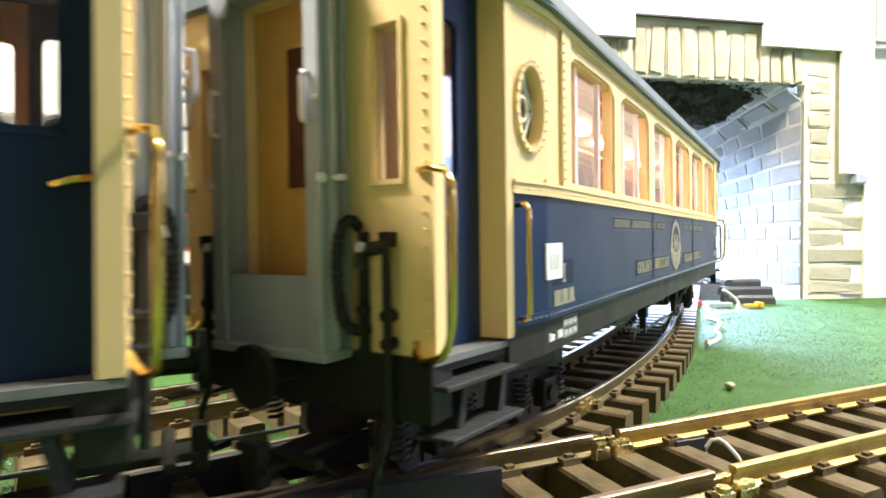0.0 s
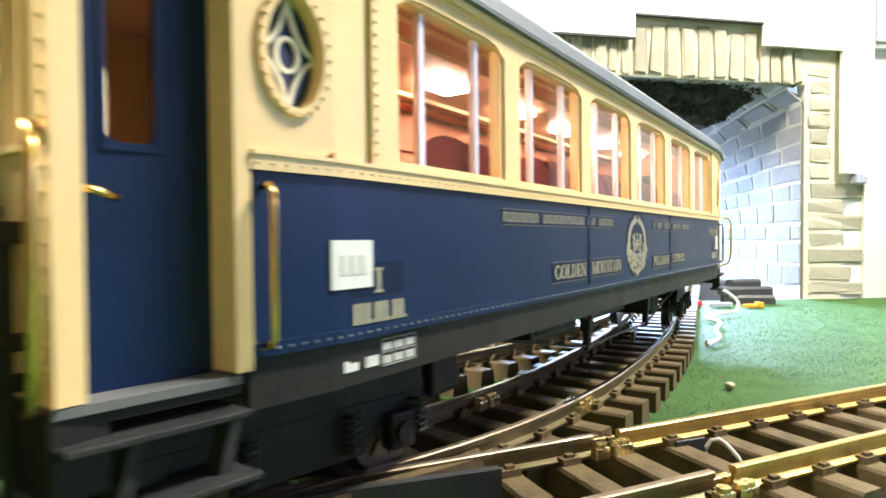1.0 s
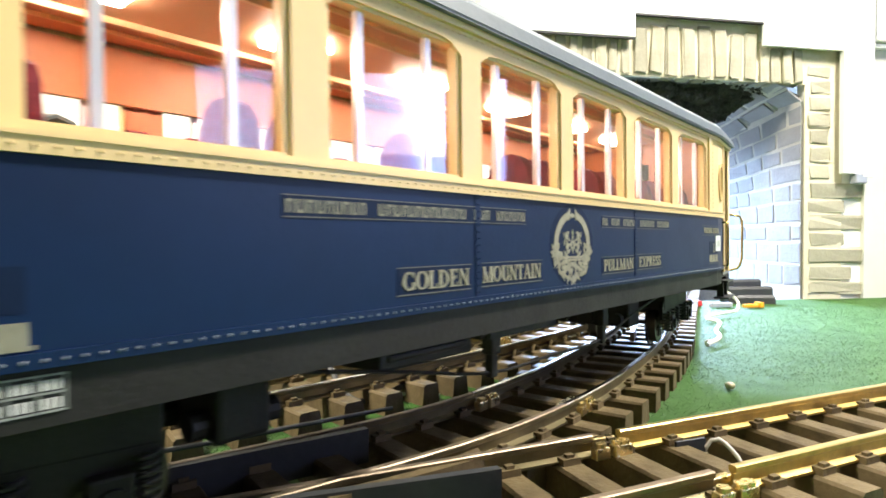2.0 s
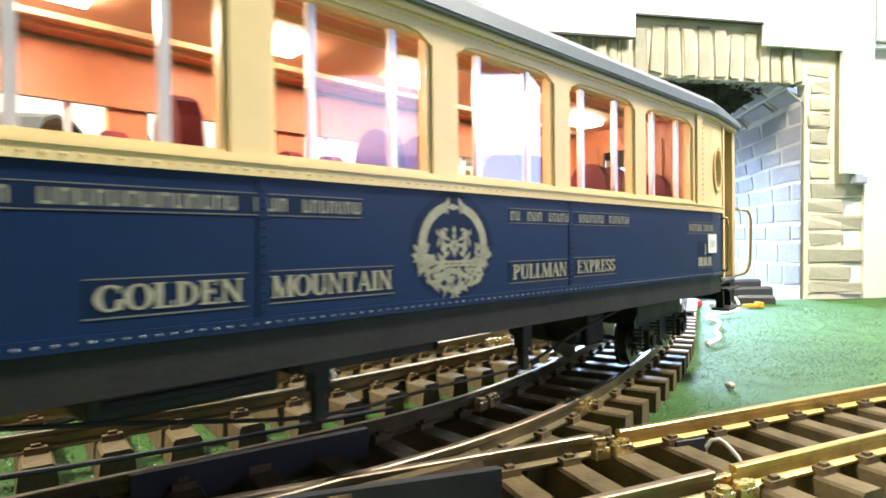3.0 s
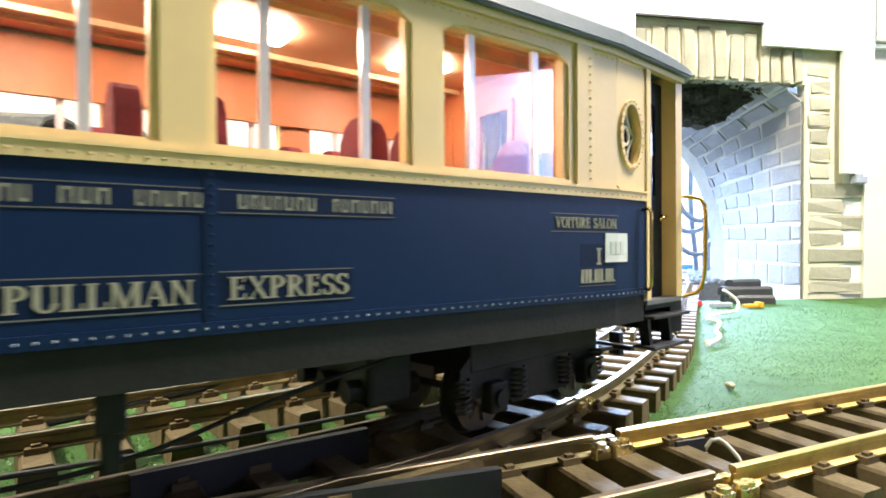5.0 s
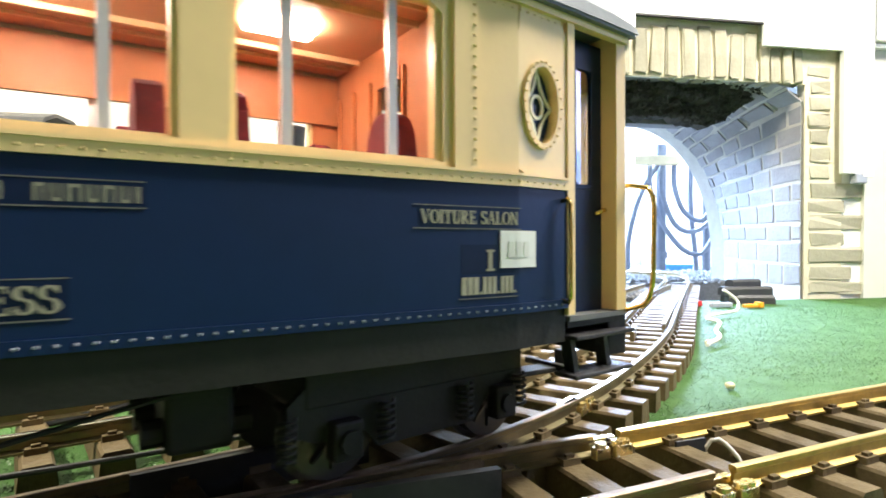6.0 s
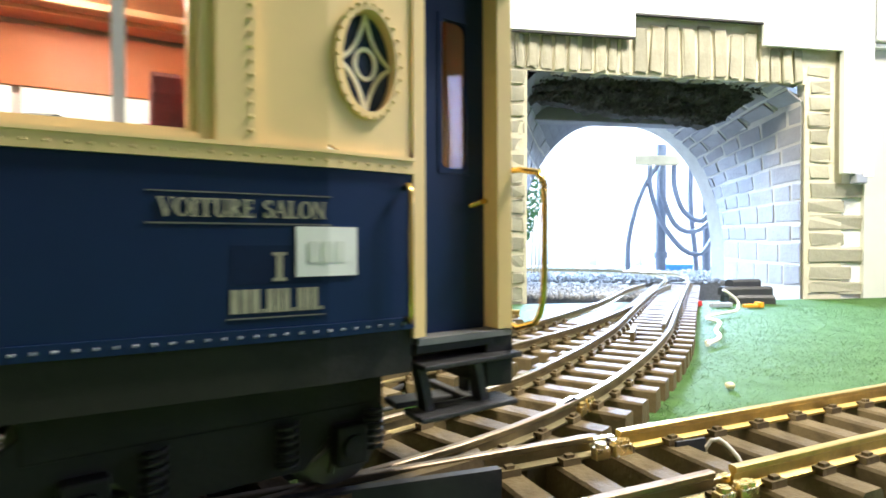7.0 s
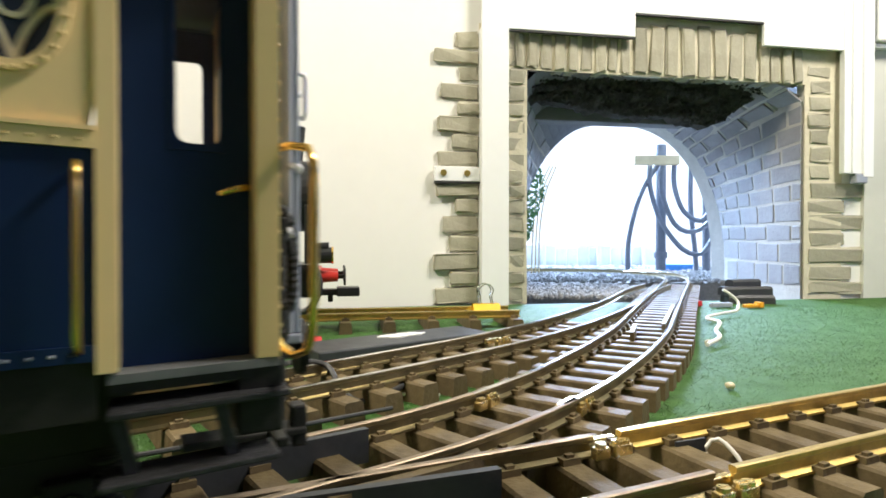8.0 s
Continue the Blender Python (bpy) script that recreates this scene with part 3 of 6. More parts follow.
# serif capitals as strokes on a unit height: stems, bars, diagonals and bowls
GLYPHS = {
    "I": (0.40, [("v", 0.20, 0, 1, 1)]),
    "L": (0.70, [("v", 0.20, 0, 1, 1), ("h", 0.1, 0.66, 0.04), ("t", 0.62, 0, 0.28)]),
    "E": (0.72, [("v", 0.20, 0, 1, 1), ("h", 0.1, 0.66, 0.04), ("h", 0.1, 0.62, 0.96), ("h", 0.2, 0.52, 0.52), ("t", 0.62, 0, 0.26), ("t", 0.58, 0.76, 1), ("t", 0.50, 0.40, 0.64)]),
    "T": (0.78, [("v", 0.39, 0, 1, 1), ("h", 0.04, 0.74, 0.96), ("t", 0.07, 0.72, 1), ("t", 0.71, 0.72, 1)]),
    "N": (0.86, [("n", 0.16, 0, 1), ("n", 0.72, 0, 1), ("d", 0.16, 1, 0.72, 0, 0.19)]),
    "M": (1.05, [("n", 0.14, 0, 1), ("v", 0.88, 0, 1, 1), ("d", 0.17, 1, 0.50, 0, 0.19), ("d", 0.84, 1, 0.50, 0, 0.09)]),
    "V": (0.86, [("d", 0.13, 1, 0.44, 0, 0.19), ("d", 0.74, 1, 0.44, 0, 0.08), ("h", 0.02, 0.30, 0.97), ("h", 0.62, 0.86, 0.97)]),
    "A": (0.86, [("d", 0.12, 0, 0.42, 1, 0.08), ("d", 0.72, 0, 0.42, 1, 0.19), ("h", 0.24, 0.60, 0.34), ("h", 0.0, 0.24, 0.03), ("h", 0.56, 0.88, 0.03)]),
    "X": (0.84, [("d", 0.13, 1, 0.70, 0, 0.19), ("d", 0.70, 1, 0.13, 0, 0.08), ("h", 0.02, 0.28, 0.97), ("h", 0.56, 0.80, 0.97), ("h", 0.02, 0.28, 0.03), ("h", 0.54, 0.84, 0.03)]),
    "U": (0.84, [("v", 0.20, 0.30, 1, 2), ("n", 0.68, 0.30, 1), ("a", 0.44, 0.32, 0.25, 0.30, 180, 360)]),
    "O": (0.86, [("a", 0.43, 0.5, 0.34, 0.46, 0, 360)]),
    "G": (0.88, [("a", 0.45, 0.5, 0.34, 0.46, 48, 335), ("v", 0.72, 0.05, 0.44, 2), ("t", 0.73, 0.68, 0.94)]),
    "D": (0.84, [("v", 0.20, 0, 1, 1), ("a", 0.28, 0.5, 0.42, 0.46, -90, 90), ("h", 0.1, 0.30, 0.04), ("h", 0.1, 0.30, 0.96)]),
    "P": (0.72, [("v", 0.20, 0, 1, 1), ("a", 0.30, 0.73, 0.28, 0.24, -90, 90), ("h", 0.2, 0.32, 0.96), ("h", 0.2, 0.32, 0.49)]),
    "R": (0.82, [("v", 0.20, 0, 1, 1), ("a", 0.30, 0.74, 0.26, 0.23, -90, 90), ("h", 0.2, 0.32, 0.96), ("h", 0.2, 0.34, 0.51), ("d", 0.38, 0.50, 0.70, 0, 0.18)]),
    "S": (0.64, [("a", 0.32, 0.74, 0.20, 0.22, 20, 265), ("a", 0.32, 0.27, 0.22, 0.24, -160, 90), ("t", 0.54, 0.72, 0.98), ("t", 0.10, 0.02, 0.30)]),
}


def serif_text(words, height, width):
    """Bold serif capitals in the xz plane, from x = 0, base z = 0, a hair proud of y = 0."""
    total = sum(GLYPHS[c][0] if c != " " else 0.45 for c in words)
    sx = width / total
    bm = bmesh.new()
    lift = [0]

    def quad(pts):
        lift[0] = (lift[0] + 1) % 7
        prism(bm, [(x * sx, z * height) for x, z in pts], -0.0003 - lift[0] * 0.000006, 0.0)

    pen = 0.0
    for c in words:
        if c == " ":
            pen += 0.45
            continue
        w, strokes = GLYPHS[c]
        for k, *q in strokes:
            if k in "vn":
                x, z0, z1 = pen + q[0], q[1], q[2]
                h = 0.105 if k == "v" else 0.05
                quad([(x - h, z0), (x + h, z0), (x + h, z1), (x - h, z1)])
                for z, d in ((z0, 0.06), (z1, -0.06)):
                    if z in (0, 1):
                        quad([(x - h - 0.09, z), (x + h + 0.09, z), (x + h + 0.09, z + d), (x - h - 0.09, z + d)])
            elif k == "h":
                quad([(pen + q[0], q[2] - 0.04), (pen + q[1], q[2] - 0.04), (pen + q[1], q[2] + 0.04), (pen + q[0], q[2] + 0.04)])
            elif k == "t":
                quad([(pen + q[0] - 0.035, q[1]), (pen + q[0] + 0.035, q[1]), (pen + q[0] + 0.035, q[2]), (pen + q[0] - 0.035, q[2])])
            elif k == "d":
                h = q[4] / 2
                quad([(pen + q[0] - h, q[1]), (pen + q[0] + h, q[1]), (pen + q[2] + h, q[3]), (pen + q[2] - h, q[3])])
            elif k == "a":
                cx, cz, rx, rz, t0, t1 = q
                n = max(8, int(abs(t1 - t0) / 15))
                rim = []
                for i in range(n + 1):
                    t = radians(t0 + (t1 - t0) * i / n)
                    th = 0.035 + 0.075 * abs(math.cos(t))
                    rim.append([(pen + cx + (rx + e * th) * math.cos(t), cz + (rz + e * min(th, 0.05)) * math.sin(t)) for e in (1, -1)])
                for a, b in zip(rim, rim[1:]):
                    quad([a[0], b[0], b[1], a[1]])
        pen += w
    return bm


def lettering(coach):
    """Faded gold print on the camera's side of the body, on slightly darker touched-up patches."""
    y = -HALF_W - 0.0003

    def bend(bm):
        """Follow the taper of the body past the kinks."""
        for v in bm.verts:
            v.co.y += HALF_W - side_y(v.co.x)
        return bm

    def strip(x0, x1, *rest):
        """A flat strip, in two pieces where it crosses a kink of the side."""
        cuts = [x0] + [q for q in (-KINKS[-1], KINKS[1]) if x0 < q < x1] + [x1]
        return bend(boxes(*[(p, q, *rest) for p, q in zip(cuts, cuts[1:])]))

    def words(text, x0, x1, z, h, label, patch=True):
        bm = serif_text(text, h, x1 - x0)
        for v in bm.verts:
            v.co += Vector((x0, y, z))
        part("lettering", bend(bm), LETTER, coach, label)
        if patch:
            part("touched_up_patch", bend(boxes((x0 - 0.0022, x1 + 0.0014, y + 0.0001, y + 0.0004, z - 0.0014, z + h + 0.0014))), PATCH, coach, "darker blue touched-up patch")
        part("lettering_line", bend(boxes((x0 - 0.0024, x1 + 0.0016, y, y + 0.00022, z - 0.0017, z - 0.0013), (x0 - 0.0024, x1 + 0.0016, y, y + 0.00022, z + h + 0.0013, z + h + 0.0016))), LINE_PRINT, coach)

    words("GOLDEN", -0.1180, -0.0810, 0.0645, 0.0066, "faded gold capital lettering")
    words("MOUNTAIN", -0.0722, -0.0272, 0.0647, 0.0066, "faded gold capital lettering")
    words("PULLMAN", 0.0393, 0.0795, 0.0645, 0.0064, "faded gold capital lettering")
    words("EXPRESS", 0.0884, 0.1246, 0.0650, 0.0063, "faded gold capital lettering")
    words("VOITURE SALON", 0.2175, 0.2568, 0.0868, 0.0044, "small faded gold capital lettering", False)
    for x, z in ((-0.2382, 0.0688), (0.2432, 0.0715)):
        bm = boxes((x + 0.0009, x + 0.0025, y, y + 0.0003, z, z + 0.0064), (x, x + 0.0034, y, y + 0.0003, z - 0.0004, z + 0.0004), (x, x + 0.0034, y, y + 0.0003, z + 0.0060, z + 0.0068))
        part("class_numeral", bend(bm), LETTER, coach, "faded gold class numeral")
        part("touched_up_patch", strip(x - 0.0100, x + 0.0125, y + 0.0002, y + 0.0004, z - 0.0012, z + 0.0085), PATCH, coach)
    # company line and initials: plain bars
    r = random.Random(9)
    for x0, x1, z, gaps in ((-0.1643, -0.0400, 0.0903, (9, 22, 25)), (0.0385, 0.1405, 0.0900, (2, 5, 11, 18))):
        bm = bmesh.new()
        x = x0
        n = 0
        while x < x1 - 0.001:
            w = r.choice((0.0022, 0.0026, 0.0030))
            e = min(x + w, x1)
            box(bm, x, x + w * 0.34, y, y + 0.0003, z, z + 0.0040)
            box(bm, x + w * 0.34, e, y, y + 0.0003, z + (0.0 if n % 2 else 0.0032), z + (0.0008 if n % 2 else 0.0040))
            box(bm, e - w * 0.26, e, y, y + 0.0003, z, z + 0.0040)
            n += 1
            x += w + (0.0055 if n in gaps else 0.0009)
        part("print_bar", bend(bm), LETTER_DIM, coach, "row of small faded gold bars")
        part("touched_up_patch", bend(boxes((x0 - 0.001, x1 + 0.001, y + 0.00012, y + 0.0004, z - 0.0009, z + 0.0049))), PATCH, coach)
        part("lettering_line", bend(boxes((x0 - 0.001, x1 + 0.001, y, y + 0.0002, z - 0.0013, z - 0.0010), (x0 - 0.001, x1 + 0.001, y, y + 0.0002, z + 0.0050, z + 0.0053))), LINE_PRINT, coach)
    for x0, z in ((-0.2470, 0.0600), (0.2332, 0.0634)):
        bm = bmesh.new()
        for i, w in enumerate((0.0068, 0.0056, 0.0052)):
            a = x0 + (0, 0.0086, 0.0162)[i]
            for q in (0.0, 0.36, 0.72):
                box(bm, a + q * w, a + (q + 0.28) * w, y, y + 0.0003, z, z + 0.0058)
            box(bm, a + w + 0.0005, a + w + 0.0014, y, y + 0.0003, z, z + 0.0009)
        part("print_bar", bend(bm), LETTER, coach, "three groups of faded gold bars")
        part("lettering_line", bend(boxes((x0 - 0.001, x0 + 0.0235, y, y + 0.0002, z - 0.0014, z - 0.0011))), LINE_PRINT, coach)
    for x0, x1, z0, z1 in ((-0.2550, -0.2395, 0.0703, 0.0835), (0.2490, 0.2657, 0.0720, 0.0848)):
        st = part("number_label", strip(x0, x1, y - 0.0003, y + 0.0003, z0, z1), STICKER, coach, "white paper label with a faint number bar")
        zc = (z0 + z1) / 2
        part("number_bar", bend(boxes(*[(x0 + 0.0032 + i * 0.0036, x0 + 0.0058 + i * 0.0036, y - 0.0005, y - 0.0001, zc - 0.0028, zc + 0.0026) for i in range(3)])), NUMBER_BAR, st)
    # oval crest: an open ring band, a leafy wreath below it, two supporters and a shield, as plain shapes
    bm = bmesh.new()
    cx, cz = 0.0042, 0.0793

    def sector(t0, t1, r0, r1, n=14):
        """A flat piece of ring between two angles, slightly flattened."""
        rows = []
        for i in range(n + 1):
            t = math.radians(t0 + (t1 - t0) * i / n)
            rows.append([bm.verts.new((cx + q * math.cos(t), yy, cz + q * 0.92 * math.sin(t))) for q, yy in ((r0, y), (r1, y), (r1, y + 0.0003), (r0, y + 0.0003))])
        for a, b in zip(rows, rows[1:]):
            for i in range(4):
                bm.faces.new((a[i], a[(i + 1) % 4], b[(i + 1) % 4], b[i]))
        bm.faces.new(rows[0])
        bm.faces.new(rows[-1][::-1])

    def leaf(px, pz, L, w, t):
        c, s_ = math.cos(t), math.sin(t)
        pts = [(px + a * c - b * s_, pz + a * s_ + b * c) for a, b in ((-L, 0), (-L * 0.2, w), (L, 0), (-L * 0.2, -w))]
        prism(bm, pts, y, y + 0.0003)

    sector(101, 212, 0.0148, 0.0186, 20)
    sector(-32, 79, 0.0148, 0.0186, 20)
    # crown at the top of the band
    for k in (-1, 1):
        leaf(cx + k * 0.0034, cz + 0.0168, 0.0022, 0.0012, 1.57 + k * 0.35)
        leaf(cx + k * 0.0046, cz + 0.0145, 0.0026, 0.0011, 1.57 - k * 0.5)
    leaf(cx, cz + 0.0150, 0.0036, 0.0013, 0.0)
    # wreath of overlapping leaves and a ribbon below
    r = random.Random(3)
    for k in range(150):
        t = math.radians(178 + k * 184 / 149)
        deep = 1 - abs(k - 74.5) / 75
        q = r.uniform(0.0128 - 0.0035 * deep, 0.0212 - 0.0012 * deep)
        leaf(cx + q * math.cos(t), cz + q * 0.92 * math.sin(t), r.uniform(0.0014, 0.0025), r.uniform(0.0006, 0.0011), t + r.uniform(-1.3, 1.3))
    for k in (-1, 1):
        for d in range(7):
            leaf(cx + k * (0.0020 + d * 0.0019), cz - 0.0172 + 0.0007 * d + 0.0006 * math.sin(d * 2.2), 0.0021, 0.0008, k * (0.25 + 0.12 * d))
        leaf(cx + k * 0.0012, cz - 0.0196, 0.0024, 0.0007, 1.57 + k * 0.5)
        # supporters: two rampant beasts drawn as clusters of plain lobes
        for (dx, dz, L, w, t) in ((0.0058, 0.0000, 0.0040, 0.0015, 1.40), (0.0062, 0.0046, 0.0024, 0.0018, 1.1), (0.0048, 0.0064, 0.0014, 0.0008, 0.2), (0.0040, 0.0030, 0.0022, 0.0007, 0.5), (0.0042, 0.0002, 0.0024, 0.0008, -0.2), (0.0046, -0.0034, 0.0026, 0.0009, -0.6),
                                  (0.0082, 0.0018, 0.0024, 0.0007, 1.9), (0.0088, 0.0052, 0.0016, 0.0006, 1.2), (0.0076, -0.0040, 0.0022, 0.0009, 0.9), (0.0064, -0.0052, 0.0020, 0.0007, 0.1)):
            leaf(cx + k * dx, cz + dz, L, w, t if k > 0 else math.pi - t)
    for a, b, L in ((0, 0.0064, 0.0016), (0, 0.0040, 0.0018), (-0.0014, 0.0008, 0.0020), (0.0014, 0.0008, 0.0020), (0, -0.0022, 0.0022)):
        leaf(cx + a, cz + b, L, 0.0011, 1.57)
    sector(0, 360, 0.0012, 0.0026, 16)
    box(bm, cx - 0.0094, cx + 0.0094, y, y + 0.0003, cz - 0.0066, cz - 0.0056)
    for k in range(9):
        leaf(cx - 0.0080 + k * 0.0020, cz - 0.0074, 0.0014, 0.0008, 0.3 * (-1) ** k)
    bmesh.ops.recalc_face_normals(bm, faces=bm.faces[:])
    part("crest", bm, LETTER, coach, "faded gold wreath crest", kind="stuff")
    bm = bmesh.new()
    prism(bm, [(cx + 0.0222 * math.cos(t * math.pi / 20), cz + 0.0206 * math.sin(t * math.pi / 20)) for t in range(40)], y + 0.0002, y + 0.0004)
    part("touched_up_patch", bm, PATCH, coach)
    # data panel on the sole bar: two short bars and a ruled grid
    ys = -HALF_W + 0.0008
    part("print_bar", boxes(*[(x, x + w, ys, ys + 0.0006, 0.0472, 0.0472 + h) for x, w, h in ((-0.2495, 0.0016, 0.0030), (-0.2475, 0.0014, 0.0022), (-0.2457, 0.0014, 0.0022), (-0.2412, 0.0009, 0.0030), (-0.2397, 0.0016, 0.0030), (-0.2376, 0.0016, 0.0030))]), WHITE_PRINT, coach, "small white bars on the sole bar")
    part("data_grid", boxes(*[(-0.2345, -0.2185, ys, ys + 0.0006, z, z + 0.0004) for z in (0.0463, 0.0502, 0.0540)], *[(x, x + 0.0004, ys, ys + 0.0006, 0.0463, 0.0544) for x in (-0.2345, -0.2292, -0.2239, -0.2189)]), DIM_PRINT, coach, "thin white ruled grid on the sole bar")
    part("print_bar", boxes(*[(x + 0.0007 + i * 0.0014, x + 0.0015 + i * 0.0014, ys, ys + 0.0006, z, z + 0.0022) for x in (-0.2345, -0.2292, -0.2239) for z in (0.0471, 0.0510) for i in range(3)]), WHITE_PRINT, coach, "small white bars in the grid")


PATCH = mat("touched_up_blue", (0.0035, 0.013, 0.046), 0.5, var=0.2, scale=60, spec=0.2)
LINE_PRINT = mat("thin_faded_line", (0.13, 0.135, 0.13), 0.6, var=0.3, scale=300)
LETTER_DIM = mat("dim_gold_print", (0.24, 0.235, 0.18), 0.6, var=0.35, scale=400)
NUMBER_BAR = mat("faint_number_print", (0.60, 0.63, 0.60), 0.7, var=0.1)
DIM_PRINT = mat("dim_white_print", (0.25, 0.27, 0.26), 0.6, var=0.5, scale=500)


def build_end(coach, k):
    """Inner end wall with the gangway, hoses, lamp socket and buffers; k is -1 or 1."""
    HALF_L = ENDS[k]
    X = k * HALF_L

    def bx(bm, d0, d1, y0, y1, z0, z1, bev=0.0):
        a, b = sorted((X + k * d0, X + k * d1))
        box(bm, a, b, y0, y1, z0, z1, bev)

    W = side_y(k * HALF_L)
    for s in (-1, 1):
        bm = bmesh.new()
        y0, y1 = sorted((s * 0.0210, s * W))
        ya, yb = sorted((s * 0.0338, s * 0.0436))
        bx(bm, -0.0055, 0, y0, ya, FLOOR_Z - 0.0045, EAVE_Z)
        bx(bm, -0.0055, 0, yb, y1, FLOOR_Z - 0.0045, EAVE_Z)
        bx(bm, -0.0055, 0, ya, yb, FLOOR_Z - 0.0045, 0.1028)
        bx(bm, -0.0055, 0, ya, yb, 0.1470, EAVE_Z)
        for i in range(22):
            a = X + k * 0.0004
            bmesh.ops.create_uvsphere(bm, u_segments=6, v_segments=4, radius=0.0006, matrix=Matrix.Translation((a, s * (W - 0.0028), 0.060 + i * 0.0047)))
        wallp = part("end_wall", bm, CREAM, coach, "cream end wall with a narrow window")
        bm = bmesh.new()
        bx(bm, 0, 0.0012, ya - 0.0012, ya, 0.1018, 0.1482)
        bx(bm, 0, 0.0012, yb, yb + 0.0012, 0.1018, 0.1482)
        bx(bm, 0, 0.0016, ya - 0.0012, yb + 0.0012, 0.1013, 0.1028)
        bx(bm, 0, 0.0012, ya - 0.0012, yb + 0.0012, 0.1470, 0.1482)
        part("window_frame", bm, CREAM, wallp)
        bm = bmesh.new()
        bx(bm, -0.003, -0.0022, ya, yb, 0.1028, 0.1470)
        part("pane", bm, GLASS, wallp)
        # long corner handrail
        bm = bmesh.new()
        hy = s * (W - 0.0050)
        tube(bm, [(X, hy, 0.1047), (X + k * 0.0030, hy + s * 0.0055, 0.1049), (X + k * 0.0055, hy + s * 0.0120, 0.1035), (X + k * 0.0062, hy + s * 0.0142, 0.0995), (X + k * 0.0062, hy + s * 0.0142, 0.080), (X + k * 0.0060, hy + s * 0.0135, 0.0620), (X + k * 0.0054, hy + s * 0.0100, 0.0545), (X + k * 0.0038, hy + s * 0.0030, 0.0522), (X + k * 0.0015, hy - s * 0.0010, 0.0540), (X, hy - s * 0.0015, 0.0570)], 0.0011)
        part("corner_handrail", bm, GOLD, coach, "long brass corner handrail", smooth=True)
        # heating hose: ringed front limb and smooth return limb
        bm = bmesh.new()
        hy = s * 0.0275
        tube(bm, [(X, hy + s * 0.0005, 0.0890), (X + k * 0.0035, hy, 0.0915), (X + k * 0.0075, hy - s * 0.0005, 0.0885), (X + k * 0.0090, hy - s * 0.0005, 0.0800), (X + k * 0.0090, hy, 0.0690), (X + k * 0.0075, hy + s * 0.0005, 0.0620), (X + k * 0.0040, hy + s * 0.0020, 0.0595), (X, hy + s * 0.0030, 0.0590)], 0.0017, 10, 0.0010, 0.10)
        part("heating_hose", bm, BLACK, coach, "black corrugated heating hose")
        bm = bmesh.new()
        hy = s * 0.0400
        cyl(bm, (X + k * 0.0030, hy, 0.0330), (X + k * 0.0030, hy, 0.0850), 0.0014, 12)
        box(bm, *sorted((X, X + k * 0.0048)), hy - 0.0018, hy + 0.0018, 0.0835, 0.0878, 0.0005)
        for z in (0.0640, 0.0560):
            cyl(bm, (X, hy, z), (X + k * 0.0044, hy, z), 0.0019, 10)
        cyl(bm, (X + k * 0.0030, hy, 0.0838), (X + k * 0.0050, hy - s * 0.0062, 0.0828), 0.0020, 12)
        tube(bm, [(X + k * 0.0048, hy - s * 0.0060, 0.0830), (X + k * 0.0066, hy - s * 0.0066, 0.0810), (X + k * 0.0072, hy - s * 0.0064, 0.0775)], 0.0015, 8, 0.002)
        part("brake_pipe", bm, BLACK, coach, "black upright brake pipe with a tap")
        bm = bmesh.new()
        cyl(bm, (X + k * 0.0050, hy - s * 0.0062, 0.0832), (X + k * 0.0076, hy - s * 0.0066, 0.0838), 0.0016, 10)
        part("brake_tap", bm, SILVER, coach, "bright metal brake tap")
        bm = bmesh.new()
        cyl(bm, (X + k * 0.0015, s * 0.0305, 0.0520), (X + k * 0.0015, s * 0.0305, 0.0880), 0.0016, 10)
        for z in (0.0530, 0.0595, 0.0655):
            ball(bm, (X + k * 0.0022, s * 0.0308, z), 0.0021)
        part("control_cable", bm, BLACK, coach)
        if k > 0:
            continue
        bm = bmesh.new()
        tube(bm, [(X + k * 0.0030, hy, 0.0340), (X + k * 0.0060, hy, 0.0270), (X + k * 0.0075, hy - s * 0.002, 0.0190), (X + k * 0.0050, hy - s * 0.005, 0.0135), (X, hy - s * 0.008, 0.0150)], 0.0014)
        part("brake_hose", bm, BLACK, coach, "black brake hose hanging below the beam")
    # end door, deep in the gangway, with raised edge strips
    bm = bmesh.new()
    bx(bm, -0.006, -0.0045, -0.0210, 0.0210, FLOOR_Z - 0.0045, EAVE_Z)
    bx(bm, -0.0045, -0.0038, -0.0205, -0.0150, FLOOR_Z - 0.0045, EAVE_Z, 0.0003)
    bx(bm, -0.0045, -0.0038, 0.0150, 0.0205, FLOOR_Z - 0.0045, EAVE_Z, 0.0003)
    ed = part("end_door", bm, SUNBOARD, coach, "ochre end door inside the gangway")
    bm = bmesh.new()
    bx(bm, -0.0045, -0.0041, -0.0070, 0.0055, 0.1030, 0.1490)
    part("pane", bm, DARK_PANE, ed, "dark red-brown window pane")
    bm = bmesh.new()
    for y0, y1, z0, z1 in ((-0.0082, -0.0070, 0.1018, 0.1502), (0.0055, 0.0067, 0.1018, 0.1502), (-0.0082, 0.0067, 0.1018, 0.1030), (-0.0082, 0.0067, 0.1490, 0.1502)):
        bx(bm, -0.0045, -0.0036, y0, y1, z0, z1)
    part("window_frame", bm, SUNBOARD, ed)
    # gangway: a deep grey portal of folds with a flat front frame
    bm = bmesh.new()
    bx(bm, 0, 0.0125, -0.0250, 0.0250, 0.0505, 0.0535, 0.0006)
    gw = part("gangway", bm, GREY, coach, "grey gangway frame")
